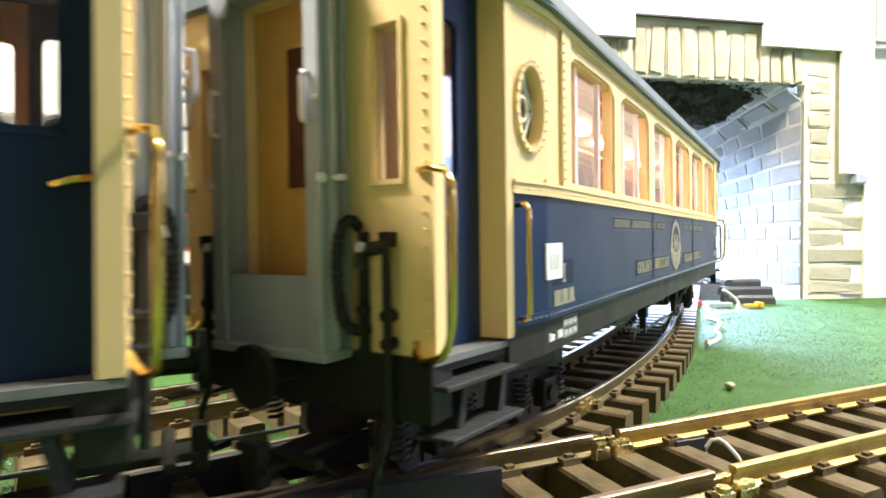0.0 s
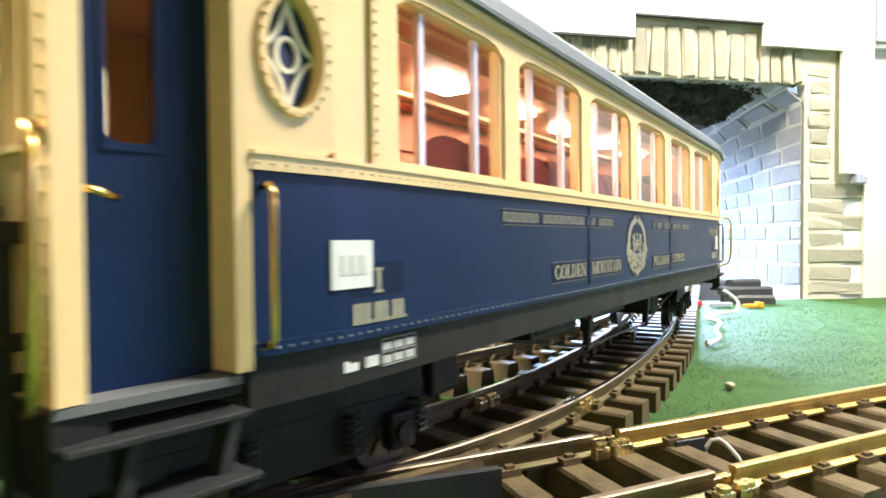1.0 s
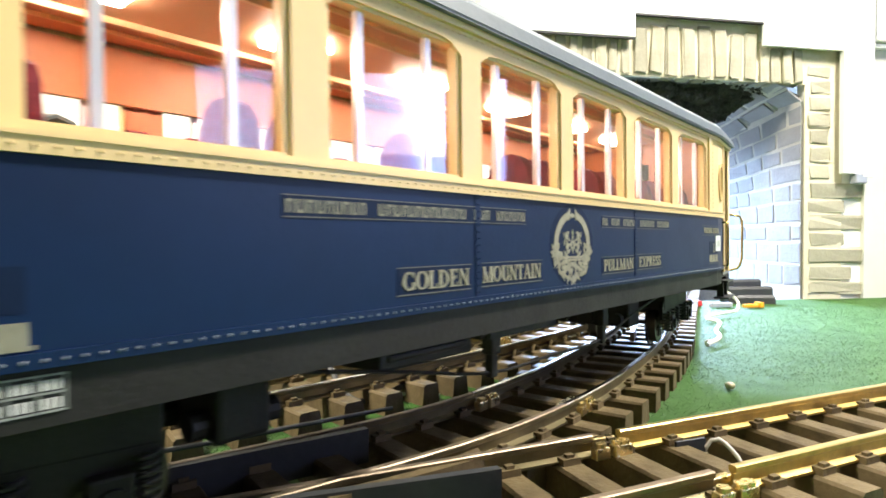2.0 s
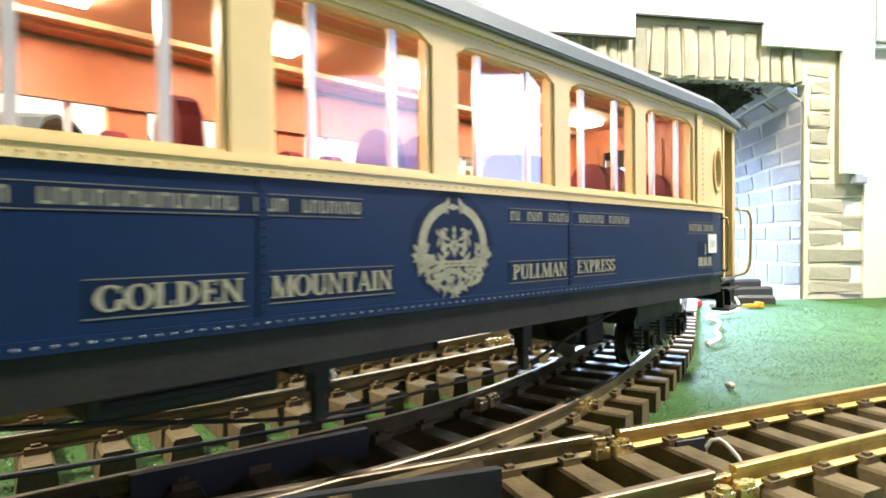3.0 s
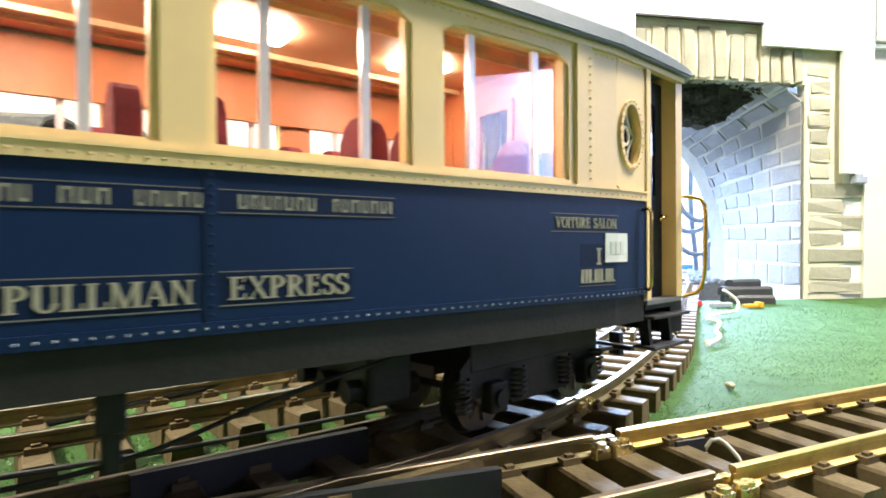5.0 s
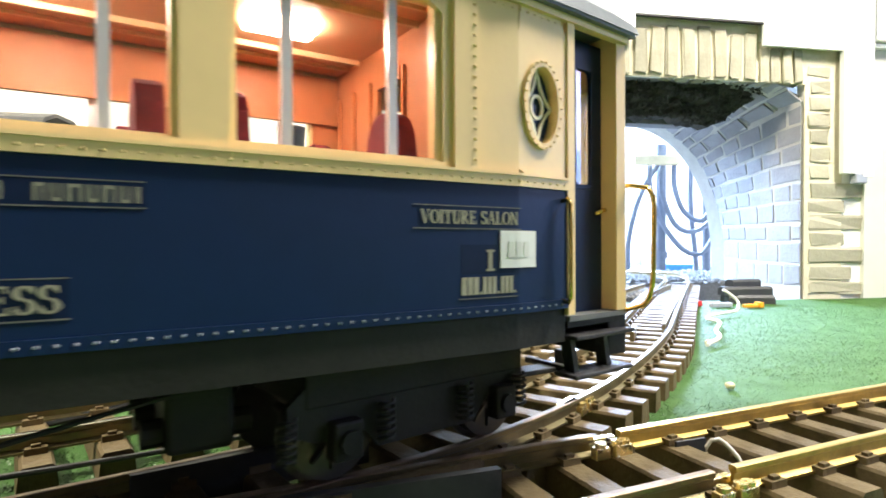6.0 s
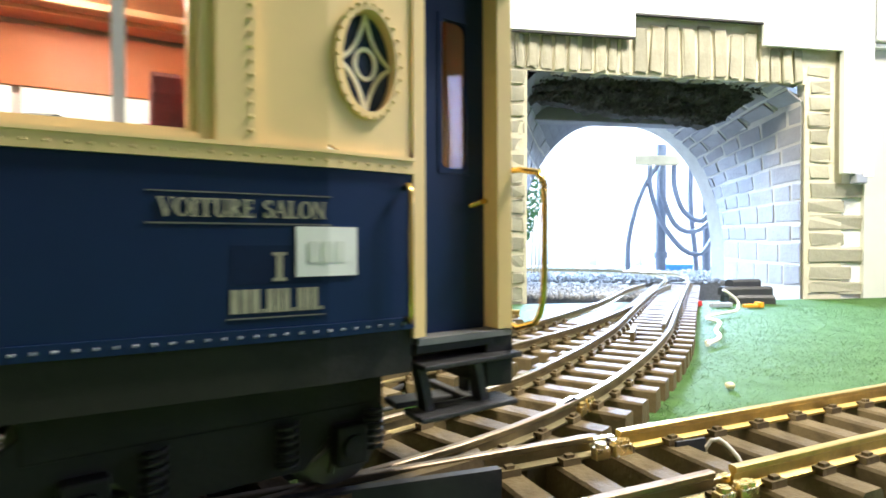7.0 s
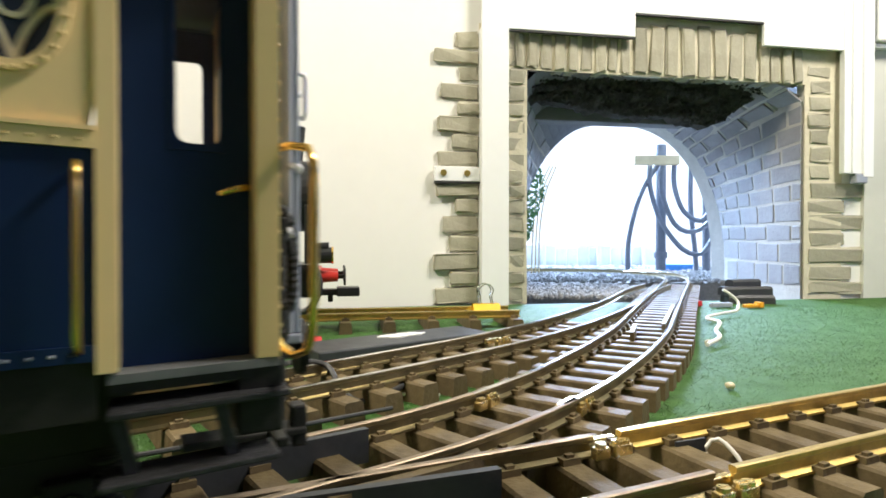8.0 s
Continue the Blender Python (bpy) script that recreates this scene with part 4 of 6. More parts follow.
    for s in (-1, 1):
        bm = bmesh.new()
        y0, y1 = sorted((s * 0.0180, s * 0.0240))
        bx(bm, 0.0102, 0.0122, y0, y1, 0.0535, 0.1640, 0.0006)
        part("side_frame", bm, GREY, gw)
        for i in range(3):
            bm = bmesh.new()
            yy = (s * 0.0203, s * 0.0236) if i % 2 else (s * 0.0207, s * 0.0246)
            bx(bm, i * 0.0034, i * 0.0034 + 0.0032, *sorted(yy), 0.0535, 0.1640, 0.0007)
            part("bellows_fold", bm, GREY, gw)
        bm = bmesh.new()
        cyl(bm, (X + k * 0.0085, s * 0.0256, 0.054), (X + k * 0.0085, s * 0.0256, 0.164), 0.0011, 10)
        part("guide_rod", bm, GREY, gw)
    bm = bmesh.new()
    bx(bm, 0, 0.0122, -0.0246, 0.0246, 0.1640, 0.1690, 0.0012)
    for q in (-1, 1):
        prism(bm, [(q * 0.0180, 0.1641), (q * 0.0110, 0.1641), (q * 0.0155, 0.1618), (q * 0.0180, 0.1570)], X + k * 0.0104, X + k * 0.0120, "x")
    part("top_frame", bm, GREY, gw)
    bm = bmesh.new()
    bx(bm, 0.0085, 0.0095, -0.0200, 0.0200, 0.0535, 0.0745)
    bx(bm, 0.0082, 0.0100, -0.0200, 0.0200, 0.0745, 0.0752)
    for yy in (-0.0165, 0.0165):
        cyl(bm, (X + k * 0.0095, yy, 0.0565), (X + k * 0.0102, yy, 0.0565), 0.0008, 8)
    part("gate_plate", bm, GREY, gw, "grey sheet gate across the gangway")
    for yy, z in ((-0.0200, 0.1265), (0.0200, 0.1265)):
        bm = bmesh.new()
        h = 0.0068
        tube(bm, [(X + k * 0.0118, yy, z - h), (X + k * 0.0145, yy, z - h), (X + k * 0.0148, yy, z - h + 0.0015), (X + k * 0.0148, yy, z + h - 0.0015), (X + k * 0.0145, yy, z + h), (X + k * 0.0118, yy, z + h)], 0.0008, 8, 0.002)
        part("gangway_handle", bm, SILVER, gw, "pale grab handle on the gangway", smooth=True)
    bm = bmesh.new()
    tube(bm, [(X + k * 0.0118, -0.006, 0.1650), (X + k * 0.0145, -0.006, 0.1640), (X + k * 0.0148, 0.0, 0.1630), (X + k * 0.0145, 0.006, 0.1640), (X + k * 0.0118, 0.006, 0.1650)], 0.0008, 8, 0.002)
    part("gangway_handle", bm, SILVER, gw, smooth=True)
    for s in (-1, 1):
        bm = bmesh.new()
        cyl(bm, (X + k * 0.0085, s * 0.0215, 0.1035), (X + k * 0.0085, s * 0.0300, 0.1035), 0.0009, 8)
        ball(bm, (X + k * 0.0115, s * 0.0240, 0.1035), 0.0016)
        part("gangway_latch", bm, SILVER, gw, "pale latch on the gangway")
        bm = bmesh.new()
        ball(bm, (X + k * 0.0122, s * 0.0225, 0.1262), 0.0011)
        part("rivet", bm, SILVER, gw)
    # buffer beam, buffer and coupling
    bm = bmesh.new()
    bx(bm, -0.010, 0.001, -0.0535, 0.0535, 0.0340, FLOOR_Z - 0.0050, 0.0008)
    beam = part("buffer_beam", bm, BLACK, coach, "black buffer beam")
    bm = bmesh.new()
    cyl(bm, (X, 0, 0.0455), (X + k * 0.016, 0, 0.0455), 0.0042, 16)
    cyl(bm, (X + k * 0.016, 0, 0.0455), (X + k * 0.0185, 0, 0.0455), 0.0095, 20)
    part("buffer", bm, BLACK, beam, "black centre buffer")
    bm = bmesh.new()
    bx(bm, -0.02, 0.018, -0.006, 0.006, 0.0165, 0.0190, 0.0006)
    bx(bm, 0.006, 0.010, -0.018, 0.018, 0.0175, 0.0205, 0.0006)
    bx(bm, 0.014, 0.019, -0.004, 0.004, 0.012, 0.026, 0.0008)
    part("coupler", bm, BLACK, beam, "black loop-and-hook coupler")


DARK_PANE = mat("dark_red_pane", (0.10, 0.035, 0.025), 0.2, var=0.3)


def build_roof(coach):
    bm = bmesh.new()
    prof = []
    for k in range(17):
        t = math.pi * k / 16
        prof.append((-math.cos(t) * 1.0, math.sin(t)))
    stations = [-0.321, -0.317, -0.308, -0.292, -0.2577, 0, 0.2577, 0.292, 0.312, 0.3225, 0.3265]
    rise = [0.010, 0.0135, 0.017, 0.0195, 0.021, 0.022, 0.021, 0.0195, 0.017, 0.0135, 0.010]
    rows = []
    for x, rz in zip(stations, rise):
        w = side_y(x) + 0.0045
        rows.append([bm.verts.new((x, a * w, EAVE_Z + 0.0038 + math.copysign(abs(b) ** 0.75, b) * rz)) for a, b in prof])
    for a, b in zip(rows, rows[1:]):
        for i in range(len(prof) - 1):
            bm.faces.new((a[i], a[i + 1], b[i + 1], b[i]))
        bm.faces.new((a[-1], a[0], b[0], b[-1]))
    bm.faces.new(rows[0][::-1])
    bm.faces.new(rows[-1])
    bmesh.ops.recalc_face_normals(bm, faces=bm.faces[:])
    part("roof", bm, ROOF, coach, "dark blue-grey curved roof", smooth=False)
    for k in (-1, 1):
        bm = bmesh.new()
        a, b = sorted((k * (ENDS[k] - 0.0055), k * ENDS[k]))
        prism(bm, [(-0.055, EAVE_Z), (0.055, EAVE_Z), (0.050, EAVE_Z + 0.007), (0.034, EAVE_Z + 0.0125), (-0.034, EAVE_Z + 0.0125), (-0.050, EAVE_Z + 0.007)], a, b, "x")
        part("roof_end", bm, CREAM, coach)


def build_interior(coach):
    part("floor", boxes((-0.310, 0.310, -0.0450, 0.0450, FLOOR_Z - 0.004, FLOOR_Z - 0.001)), CARPET, coach, "dark carpeted coach floor")
    part("ceiling_panel", boxes((-0.278, 0.278, -0.0560, 0.0560, 0.1650, 0.1662)), CEILING_IN, coach, "warm painted coach ceiling")
    for k in (-1, 1):
        w = part("partition", boxes(*[(k * 0.240 - 0.0012, k * 0.240 + 0.0012, a, b, c, d) for a, b, c, d in ((-0.0570, -0.011, FLOOR_Z, 0.1650), (0.011, 0.0570, FLOOR_Z, 0.1650), (-0.011, 0.011, 0.148, 0.1650))]), WOOD_IN, coach, "orange wood partition")
        part("partition_moulding", boxes(*[(k * 0.2377 - 0.0008, k * 0.2377 + 0.0008, a, a + 0.0012, 0.066, 0.152) for a in (-0.052, -0.036, -0.016, 0.015, 0.033, 0.050)]), WOOD_IN, w)
    # wood lining above and below the windows on both sides
    bm = bmesh.new()
    for s in (-1, 1):
        a, b = sorted((s * 0.0552, s * 0.0560))
        box(bm, -0.2385, 0.2385, a, b, FLOOR_Z, SILL_Z - 0.001)
        if s > 0:
            box(bm, -0.2385, 0.2385, a, b, 0.1405, 0.163)
            for x in [-0.2330] + [(p + q) / 2 for p, q in zip(WINDOW_X, WINDOW_X[1:])] + [0.2330]:
                box(bm, x - 0.0075, x + 0.0075, a, b, SILL_Z, 0.1405)
            box(bm, -0.2385, 0.2385, a - 0.003, a, 0.1395, 0.1412)
    part("wood_lining", bm, WOOD_IN, coach, "orange wood lining over the far windows")
    # ceiling lamps
    for i, x in enumerate(WINDOW_X):
        bm = bmesh.new()
        box(bm, x - 0.013, x + 0.013, -0.008, 0.008, 0.1617, 0.1650, 0.0012)
        part("ceiling_lamp", bm, COACH_LAMP, coach, "glowing ceiling lamp")
    bm = bmesh.new()
    for s in (-1, 1):
        box(bm, -0.2375, 0.2375, s * 0.027 - 0.0008, s * 0.027 + 0.0008, 0.1627, 0.1650)
        box(bm, -0.2375, 0.2375, s * 0.040 - 0.0005, s * 0.040 + 0.0005, 0.1634, 0.1650)
    part("ceiling_moulding", bm, GOLD_DULL, coach)
    # seats in facing pairs, both sides of the aisle
    for y in (-0.0360, 0.0360):
        for c in WINDOW_X:
            for e in (-1, 1):
                bm = bmesh.new()
                x = c + e * 0.024
                box(bm, min(x - e * 0.016, x), max(x - e * 0.016, x), y - 0.0125, y + 0.0125, FLOOR_Z + 0.004, FLOOR_Z + 0.020, 0.003)
                prof = [(y - 0.0125, FLOOR_Z + 0.006), (y + 0.0125, FLOOR_Z + 0.006), (y + 0.0125, 0.111), (y + 0.0112, 0.1185), (y + 0.0076, 0.1235), (y + 0.003, 0.1258), (y - 0.003, 0.1258), (y - 0.0076, 0.1235), (y - 0.0112, 0.1185), (y - 0.0125, 0.111)]
                prism(bm, prof, min(x, x + e * 0.007), max(x, x + e * 0.007), "x")
                part("armchair", bm, CRIMSON, coach, "crimson velour armchair with a rounded back")


GOLD_DULL = mat("dull_gilt_moulding", (0.75, 0.55, 0.32), 0.4, 0.3, var=0.1)


def build_bogie(coach, k):
    """A two-axle bogie under the body; its wheelsets turn."""
    bg = new("bogie")
    bg.parent = coach
    bg.empty_display_size = 0.01
    bg.matrix_basis = pose(k * PIVOT, 0, 0)
    tagged(bg, "black two-axle bogie with coil springs")
    bm = bmesh.new()
    for s in (-1, 1):
        y0, y1 = sorted((s * 0.0310, s * 0.0335))
        prism(bm, [(-0.056, 0.029), (-0.056, 0.020), (-0.046, 0.016), (-0.030, 0.019), (-0.022, 0.010), (0.022, 0.010), (0.030, 0.019), (0.046, 0.016), (0.050, 0.020), (0.050, 0.034), (-0.050, 0.034)], y0, y1)
        for a in (-AXLE, AXLE):
            ya, yb = sorted((s * 0.0320, s * 0.0385))
            box(bm, a - 0.0055, a + 0.0055, ya, yb, 0.0095, 0.0225, 0.001)
            cyl(bm, (a, s * 0.0385, 0.0158), (a, s * 0.0402, 0.0158), 0.0038, 12)
    box(bm, -0.050, 0.050, -0.0340, 0.0340, 0.0270, 0.0400, 0.001)
    frame_ob = part("bogie_frame", bm, BLACK, bg)
    for s in (-1, 1):
        for a in (-AXLE - 0.021, -0.021, 0.0155, AXLE + 0.0085):
            bm = bmesh.new()
            pts = [(a + 0.0030 * math.cos(t * 1.0472), s * 0.0365 + 0.0030 * math.sin(t * 1.0472), 0.0125 + 0.014 * t / 36) for t in range(37)]
            tube(bm, pts, 0.0007, 5, 0.002)
            part("coil_spring", bm, GREY_DARK, bg, "dark coil spring")
    sets = []
    for a in (-AXLE, AXLE):
        bm = bmesh.new()
        cyl(bm, (0, -0.032, 0), (0, 0.032, 0), 0.0018, 8)
        for s in (-1, 1):
            cyl(bm, (0, s * 0.0212, 0), (0, s * 0.0268, 0), WHEEL_R, 36)
            cyl(bm, (0, s * 0.0196, 0), (0, s * 0.0212, 0), WHEEL_R + 0.0022, 36)
            ring2 = [(WHEEL_R - 0.0035), 0.004]
            for i in range(8):
                t = i * math.pi / 4
                cyl(bm, (0.0042 * math.cos(t), s * 0.0272, 0.0042 * math.sin(t)), (0.0115 * math.cos(t), s * 0.0272, 0.0115 * math.sin(t)), 0.0011, 5)
        w = part("wheelset", bm, WHEEL, bg, "dark steel spoked wheelset")
        w.matrix_basis = pose(a, 0, WHEEL_R)
        sets.append(w)
    return bg, sets


GREY_DARK = mat("dark_plastic_and_shade", (0.022, 0.022, 0.022), 0.5, var=0.3)


def build_underframe(coach):
    bm = boxes((-0.29, 0.29, -0.032, 0.032, 0.040, 0.0495), (-0.279, 0.279, -0.0560, 0.0560, 0.0470, 0.0525))
    part("underframe", bm, BLACK, coach, "black underframe")
    for x0, x1, y0, y1, z0 in ((-0.118, -0.0635, -0.0500, -0.020, 0.0340), (-0.0625, 0.004, -0.0540, -0.010, 0.0390), (0.012, 0.036, -0.020, 0.010, 0.034), (-0.16, -0.11, 0.004, 0.04, 0.030)):
        bm = boxes((x0, x1, y0, y1, z0, 0.046), (x0 + 0.004, x1 - 0.004, y0 - 0.001, y1 + 0.001, z0 + 0.003, 0.04), bev=0.0012)
        part("equipment_box", bm, BLACK, coach, "black underfloor equipment box")
    # no known part: an added black block darkens the gap beside each bogie
    for k in (-1, 1):
        a, b = sorted((k * 0.146, k * 0.172))
        bm = bmesh.new()
        box(bm, a + 0.003, b - 0.003, -0.030, 0.030, 0.0170, 0.0400, 0.002)
        for y in (-0.022, 0.0, 0.022):
            cyl(bm, (a - 0.003, y, 0.0230), (b + 0.003, y, 0.0230), 0.0045, 12)
        part("dark_filler", bm, BLACK, coach, "black block added to darken the gap beside the bogie")
    for y in (-0.050, 0.050):
        bm = bmesh.new()
        tube(bm, [(-0.175, y, 0.045), (-0.11, y, 0.0335), (-0.0495, y, 0.0225), (0.006, y, 0.0222), (0.0615, y, 0.0225), (0.11, y, 0.0335), (0.175, y, 0.045)], 0.0008, 6, 0.01)
        for x in (-0.0495, 0.0615):
            box(bm, x - 0.0036, x + 0.0036, y - 0.003, y + 0.003, 0.0310, 0.047, 0.0008)
            box(bm, x - 0.0024, x + 0.0024, y - 0.002, y + 0.002, 0.0205, 0.032, 0.0008)
        part("truss_rod", bm, BLACK, coach)


def build_coach():
    coach = thing("pullman_coach", "cream and dark blue model saloon coach with brass handrails", "railway coach", group="coaches of the train")
    build_side(coach, -1)
    build_side(coach, 1)
    lettering(coach)
    for k in (-1, 1):
        build_end(coach, k)
    build_roof(coach)
    build_interior(coach)
    build_underframe(coach)
    for k in (-1, 1):
        build_bogie(coach, k)
    return coach


coach = build_coach()
coach_ahead = copy_thing(coach, pose(-0.9, -0.1, 0))


# ---- the tunnel portal: stones, reveal, arch, white boards ----
def stone_mesh(L, D, H, seed, bev=0.0025):
    """A roughly dressed stone, uneven at the corners; x length, y depth, z height, centred on its front face."""
    r = random.Random(seed)
    bm = bmesh.new()
    box(bm, -L / 2, L / 2, 0, D, -H / 2, H / 2, bev)
    for v in bm.verts:
        v.co += Vector((r.uniform(-1, 1) * 0.0026, r.uniform(-1, 1) * 0.0018, r.uniform(-1, 1) * 0.0023))
    me = bpy.data.meshes.new("stone")
    bm.to_mesh(me)
    bm.free()
    return me


def stone(parent, u, z, L, H, m, proud=0.006, tilt=0.0, seed=0, D=0.03):
    me = stone_mesh(L, D, H, seed)
    me.materials.append(m)
    ob = new("stone", me)
    ob.parent = parent
    ob.matrix_basis = pose(u, -proud, z, 0, tilt, 0)
    return ob


def portal():
    r = random.Random(21)
    p = thing("tunnel_portal", "grey stone tunnel portal surround set in a white wall", "tunnel portal", WALL, kind="structure")
    # mortar beds behind the stones
    part("mortar_bed", boxes((0.008, 0.566, -0.002, 0.001, 0.368, 0.440), (0.222, 0.466, -0.0025, 0.001, 0.372, 0.468), (0.562, 0.640, -0.002, 0.001, -0.03, 0.432), (-0.046, 0.036, -0.002, 0.001, -0.03, 0.44), bev=0), MORTAR, p)
    # lintel stones standing upright
    seed = 100
    u = 0.012
    while u < 0.216:
        w = r.uniform(0.021, 0.027)
        w = min(w, 0.222 - u)
        if w > 0.012:
            stone(p, u + w / 2, 0.400 + r.uniform(-0.002, 0.002), w - 0.0065, 0.058, BRICK, r.uniform(0.004, 0.0065), r.uniform(-2, 2), seed)
        u += w
        seed += 1
    n = 8
    for i in range(n):
        w = 0.243 / n
        stone(p, 0.222 + w * (i + 0.5), 0.412 + r.uniform(-0.002, 0.003), w - 0.0078, 0.088 + r.uniform(-0.012, 0.004), BRICK, r.uniform(0.004, 0.0075), r.uniform(-2.5, 2.5), seed + i)
    seed += 20
    u = 0.466
    while u < 0.555:
        w = r.uniform(0.020, 0.026)
        stone(p, u + w / 2, 0.398, w - 0.0065, 0.060, BRICK, r.uniform(0.005, 0.009), r.uniform(-2, 2), seed)
        u += w
        seed += 1
    # right quoins, longer ones near the ground
    z = -0.016
    i = 0
    while z < 0.405:
        hgt = r.uniform(0.026, 0.033)
        low = z < 0.165
        a = 0.571 + r.uniform(-0.003, 0.003)
        b = (0.612 + r.uniform(-0.003, 0.004)) if not low else (0.683 if i % 2 == 0 else 0.655) + r.uniform(-0.012, 0.006)
        stone(p, (a + b) / 2, z + hgt / 2, b - a, hgt - 0.0060, BRICK, r.uniform(0.003, 0.0055), r.uniform(-2, 2), seed)
        z += hgt
        seed += 1
        i += 1
    # left quoins: inner narrow column and the ragged toothed edge outside the white post
    z = -0.020
    i = 0
    while z < 0.42:
        hgt = r.uniform(0.024, 0.032)
        stone(p, 0.0165 + r.uniform(-0.002, 0.002), z + hgt / 2, 0.028, hgt - 0.0055, BRICK, r.uniform(0.002, 0.006), r.uniform(-2, 2), seed)
        if not 0.168 < z + hgt / 2 < 0.206:
            a = -0.080 - (0.034 if i % 2 == 0 else 0.008) + r.uniform(-0.008, 0.008)
            if z < 0.0:
                a = -0.120
            stone(p, (a - 0.048) / 2, z + hgt / 2, -0.048 - a, hgt - 0.0050, BRICK, r.uniform(0.003, 0.010), r.uniform(-3, 3), seed + 300)
        z += hgt
        seed += 1
        i += 1
    # white boards round the opening
    b = thing("portal_boards", "white painted boards and posts fixed round the tunnel portal", "wall boarding", WALL, kind="structure")
    part("board", boxes((-0.045, 0.221, -0.019, -0.012, 0.428, 0.70), bev=0.0008), TRIM, b)
    part("board", boxes((0.2215, 0.464, -0.0185, -0.012, 0.4685, 0.70), bev=0.0008), TRIM, b)
    part("board", boxes((0.4645, 0.640, -0.019, -0.012, 0.428, 0.70), bev=0.0008), TRIM, b)
    part("post", boxes((-0.0465, -0.0015, -0.024, -0.001, -0.021, 0.428), bev=0.001), TRIM, b)
    part("post", boxes((0.626, 0.683, -0.022, -0.010, 0.206, 0.70), bev=0.001), TRIM, b)
    part("post_edge", boxes((0.640, 0.648, -0.026, -0.022, 0.206, 0.70), (0.662, 0.683, -0.027, -0.022, 0.200, 0.70), bev=0.0006), TRIM, b)
    # dark strips put the shade under the board edges into colour
    part("painted_shade_strip", boxes((0.222, 0.465, -0.0185, -0.0125, 0.4655, 0.4682), (0.0, 0.2215, -0.018, -0.0125, 0.425, 0.4278)), GREY_DARK, b)
    br = part("bracket", boxes((-0.121, -0.047, -0.012, -0.001, 0.180, 0.204), bev=0.001), TRIM, b, "white strip bracket with two screws")
    for u in (-0.107, -0.068):
        bm = bmesh.new()
        cyl(bm, (u, -0.0120, 0.193), (u, -0.0145, 0.193), 0.0052, 14)
        part("screw", bm, SCREW, br, "yellow screw head")
    # dark strip along the bottom of the white bracket
    part("bracket_dark_strip", boxes((-0.121, -0.047, -0.013, -0.001, 0.1765, 0.1795)), GREY_DARK, br)
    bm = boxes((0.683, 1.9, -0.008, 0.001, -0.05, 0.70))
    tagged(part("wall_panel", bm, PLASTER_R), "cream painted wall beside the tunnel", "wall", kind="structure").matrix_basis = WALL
    st = thing("wall_socket", "white wall fixture beside the tunnel post", "wall fixture", WALL)
    part("body", boxes((0.690, 0.80, -0.030, -0.0085, 0.445, 0.60), bev=0.004), TRIM, st)
    part("lower_strip", boxes((0.690, 0.80, -0.022, -0.0085, 0.436, 0.444), bev=0.001), TRIM, st)
    bm = bmesh.new()
    cyl(bm, (0.712, -0.034, 0.475), (0.712, -0.029, 0.475), 0.006, 14)
    part("screw", bm, GREY, st)
    cb = thing("small_bracket", "small grey bracket at the foot of the white post", "bracket", WALL)
    part("body", boxes((0.648, 0.672, -0.026, -0.0105, 0.188, 0.2055), bev=0.002), GREY, cb)


SCREW = mat("yellow_passivated_screw", (0.55, 0.42, 0.12), 0.35, 0.9, var=0.2)
DEPTH = 0.36


def face_profile(a):
    """Outline of the square opening from the lower right corner up and over to the lower left."""
    pts = [(0.556, -0.03), (0.556, 0.345), (0.50, 0.372), (0.06, 0.372), (0.026, 0.34), (0.034, -0.03)]
    ls = [math.dist(p, q) for p, q in zip(pts, pts[1:])]
    s = a * sum(ls)
    for p, q, L in zip(pts, pts[1:], ls):
        if s <= L:
            return p[0] + (q[0] - p[0]) * s / L, p[1] + (q[1] - p[1]) * s / L
        s -= L
    return pts[-1]


def arch_profile(a):
    t = -0.12 + a * (math.pi + 0.24)
    c, s = math.cos(t), math.sin(t)
    return 0.396 + math.copysign(abs(c) ** 0.85, c) * 0.268, 0.012 + math.copysign(abs(s) ** 0.9, s) * 0.360


def lining(a, d, lift=0.0):
    p, q = face_profile(a), arch_profile(a)
    d2 = d ** 1.15
    u, z = p[0] + (q[0] - p[0]) * d2, p[1] + (q[1] - p[1]) * d2
    if lift:
        cu, cz = 0.32, 0.15
        n = Vector((cu - u, 0, cz - z)).normalized()
        return Vector((u + n.x * lift, d * DEPTH, z + n.z * lift))
    return Vector((u, d * DEPTH, z))


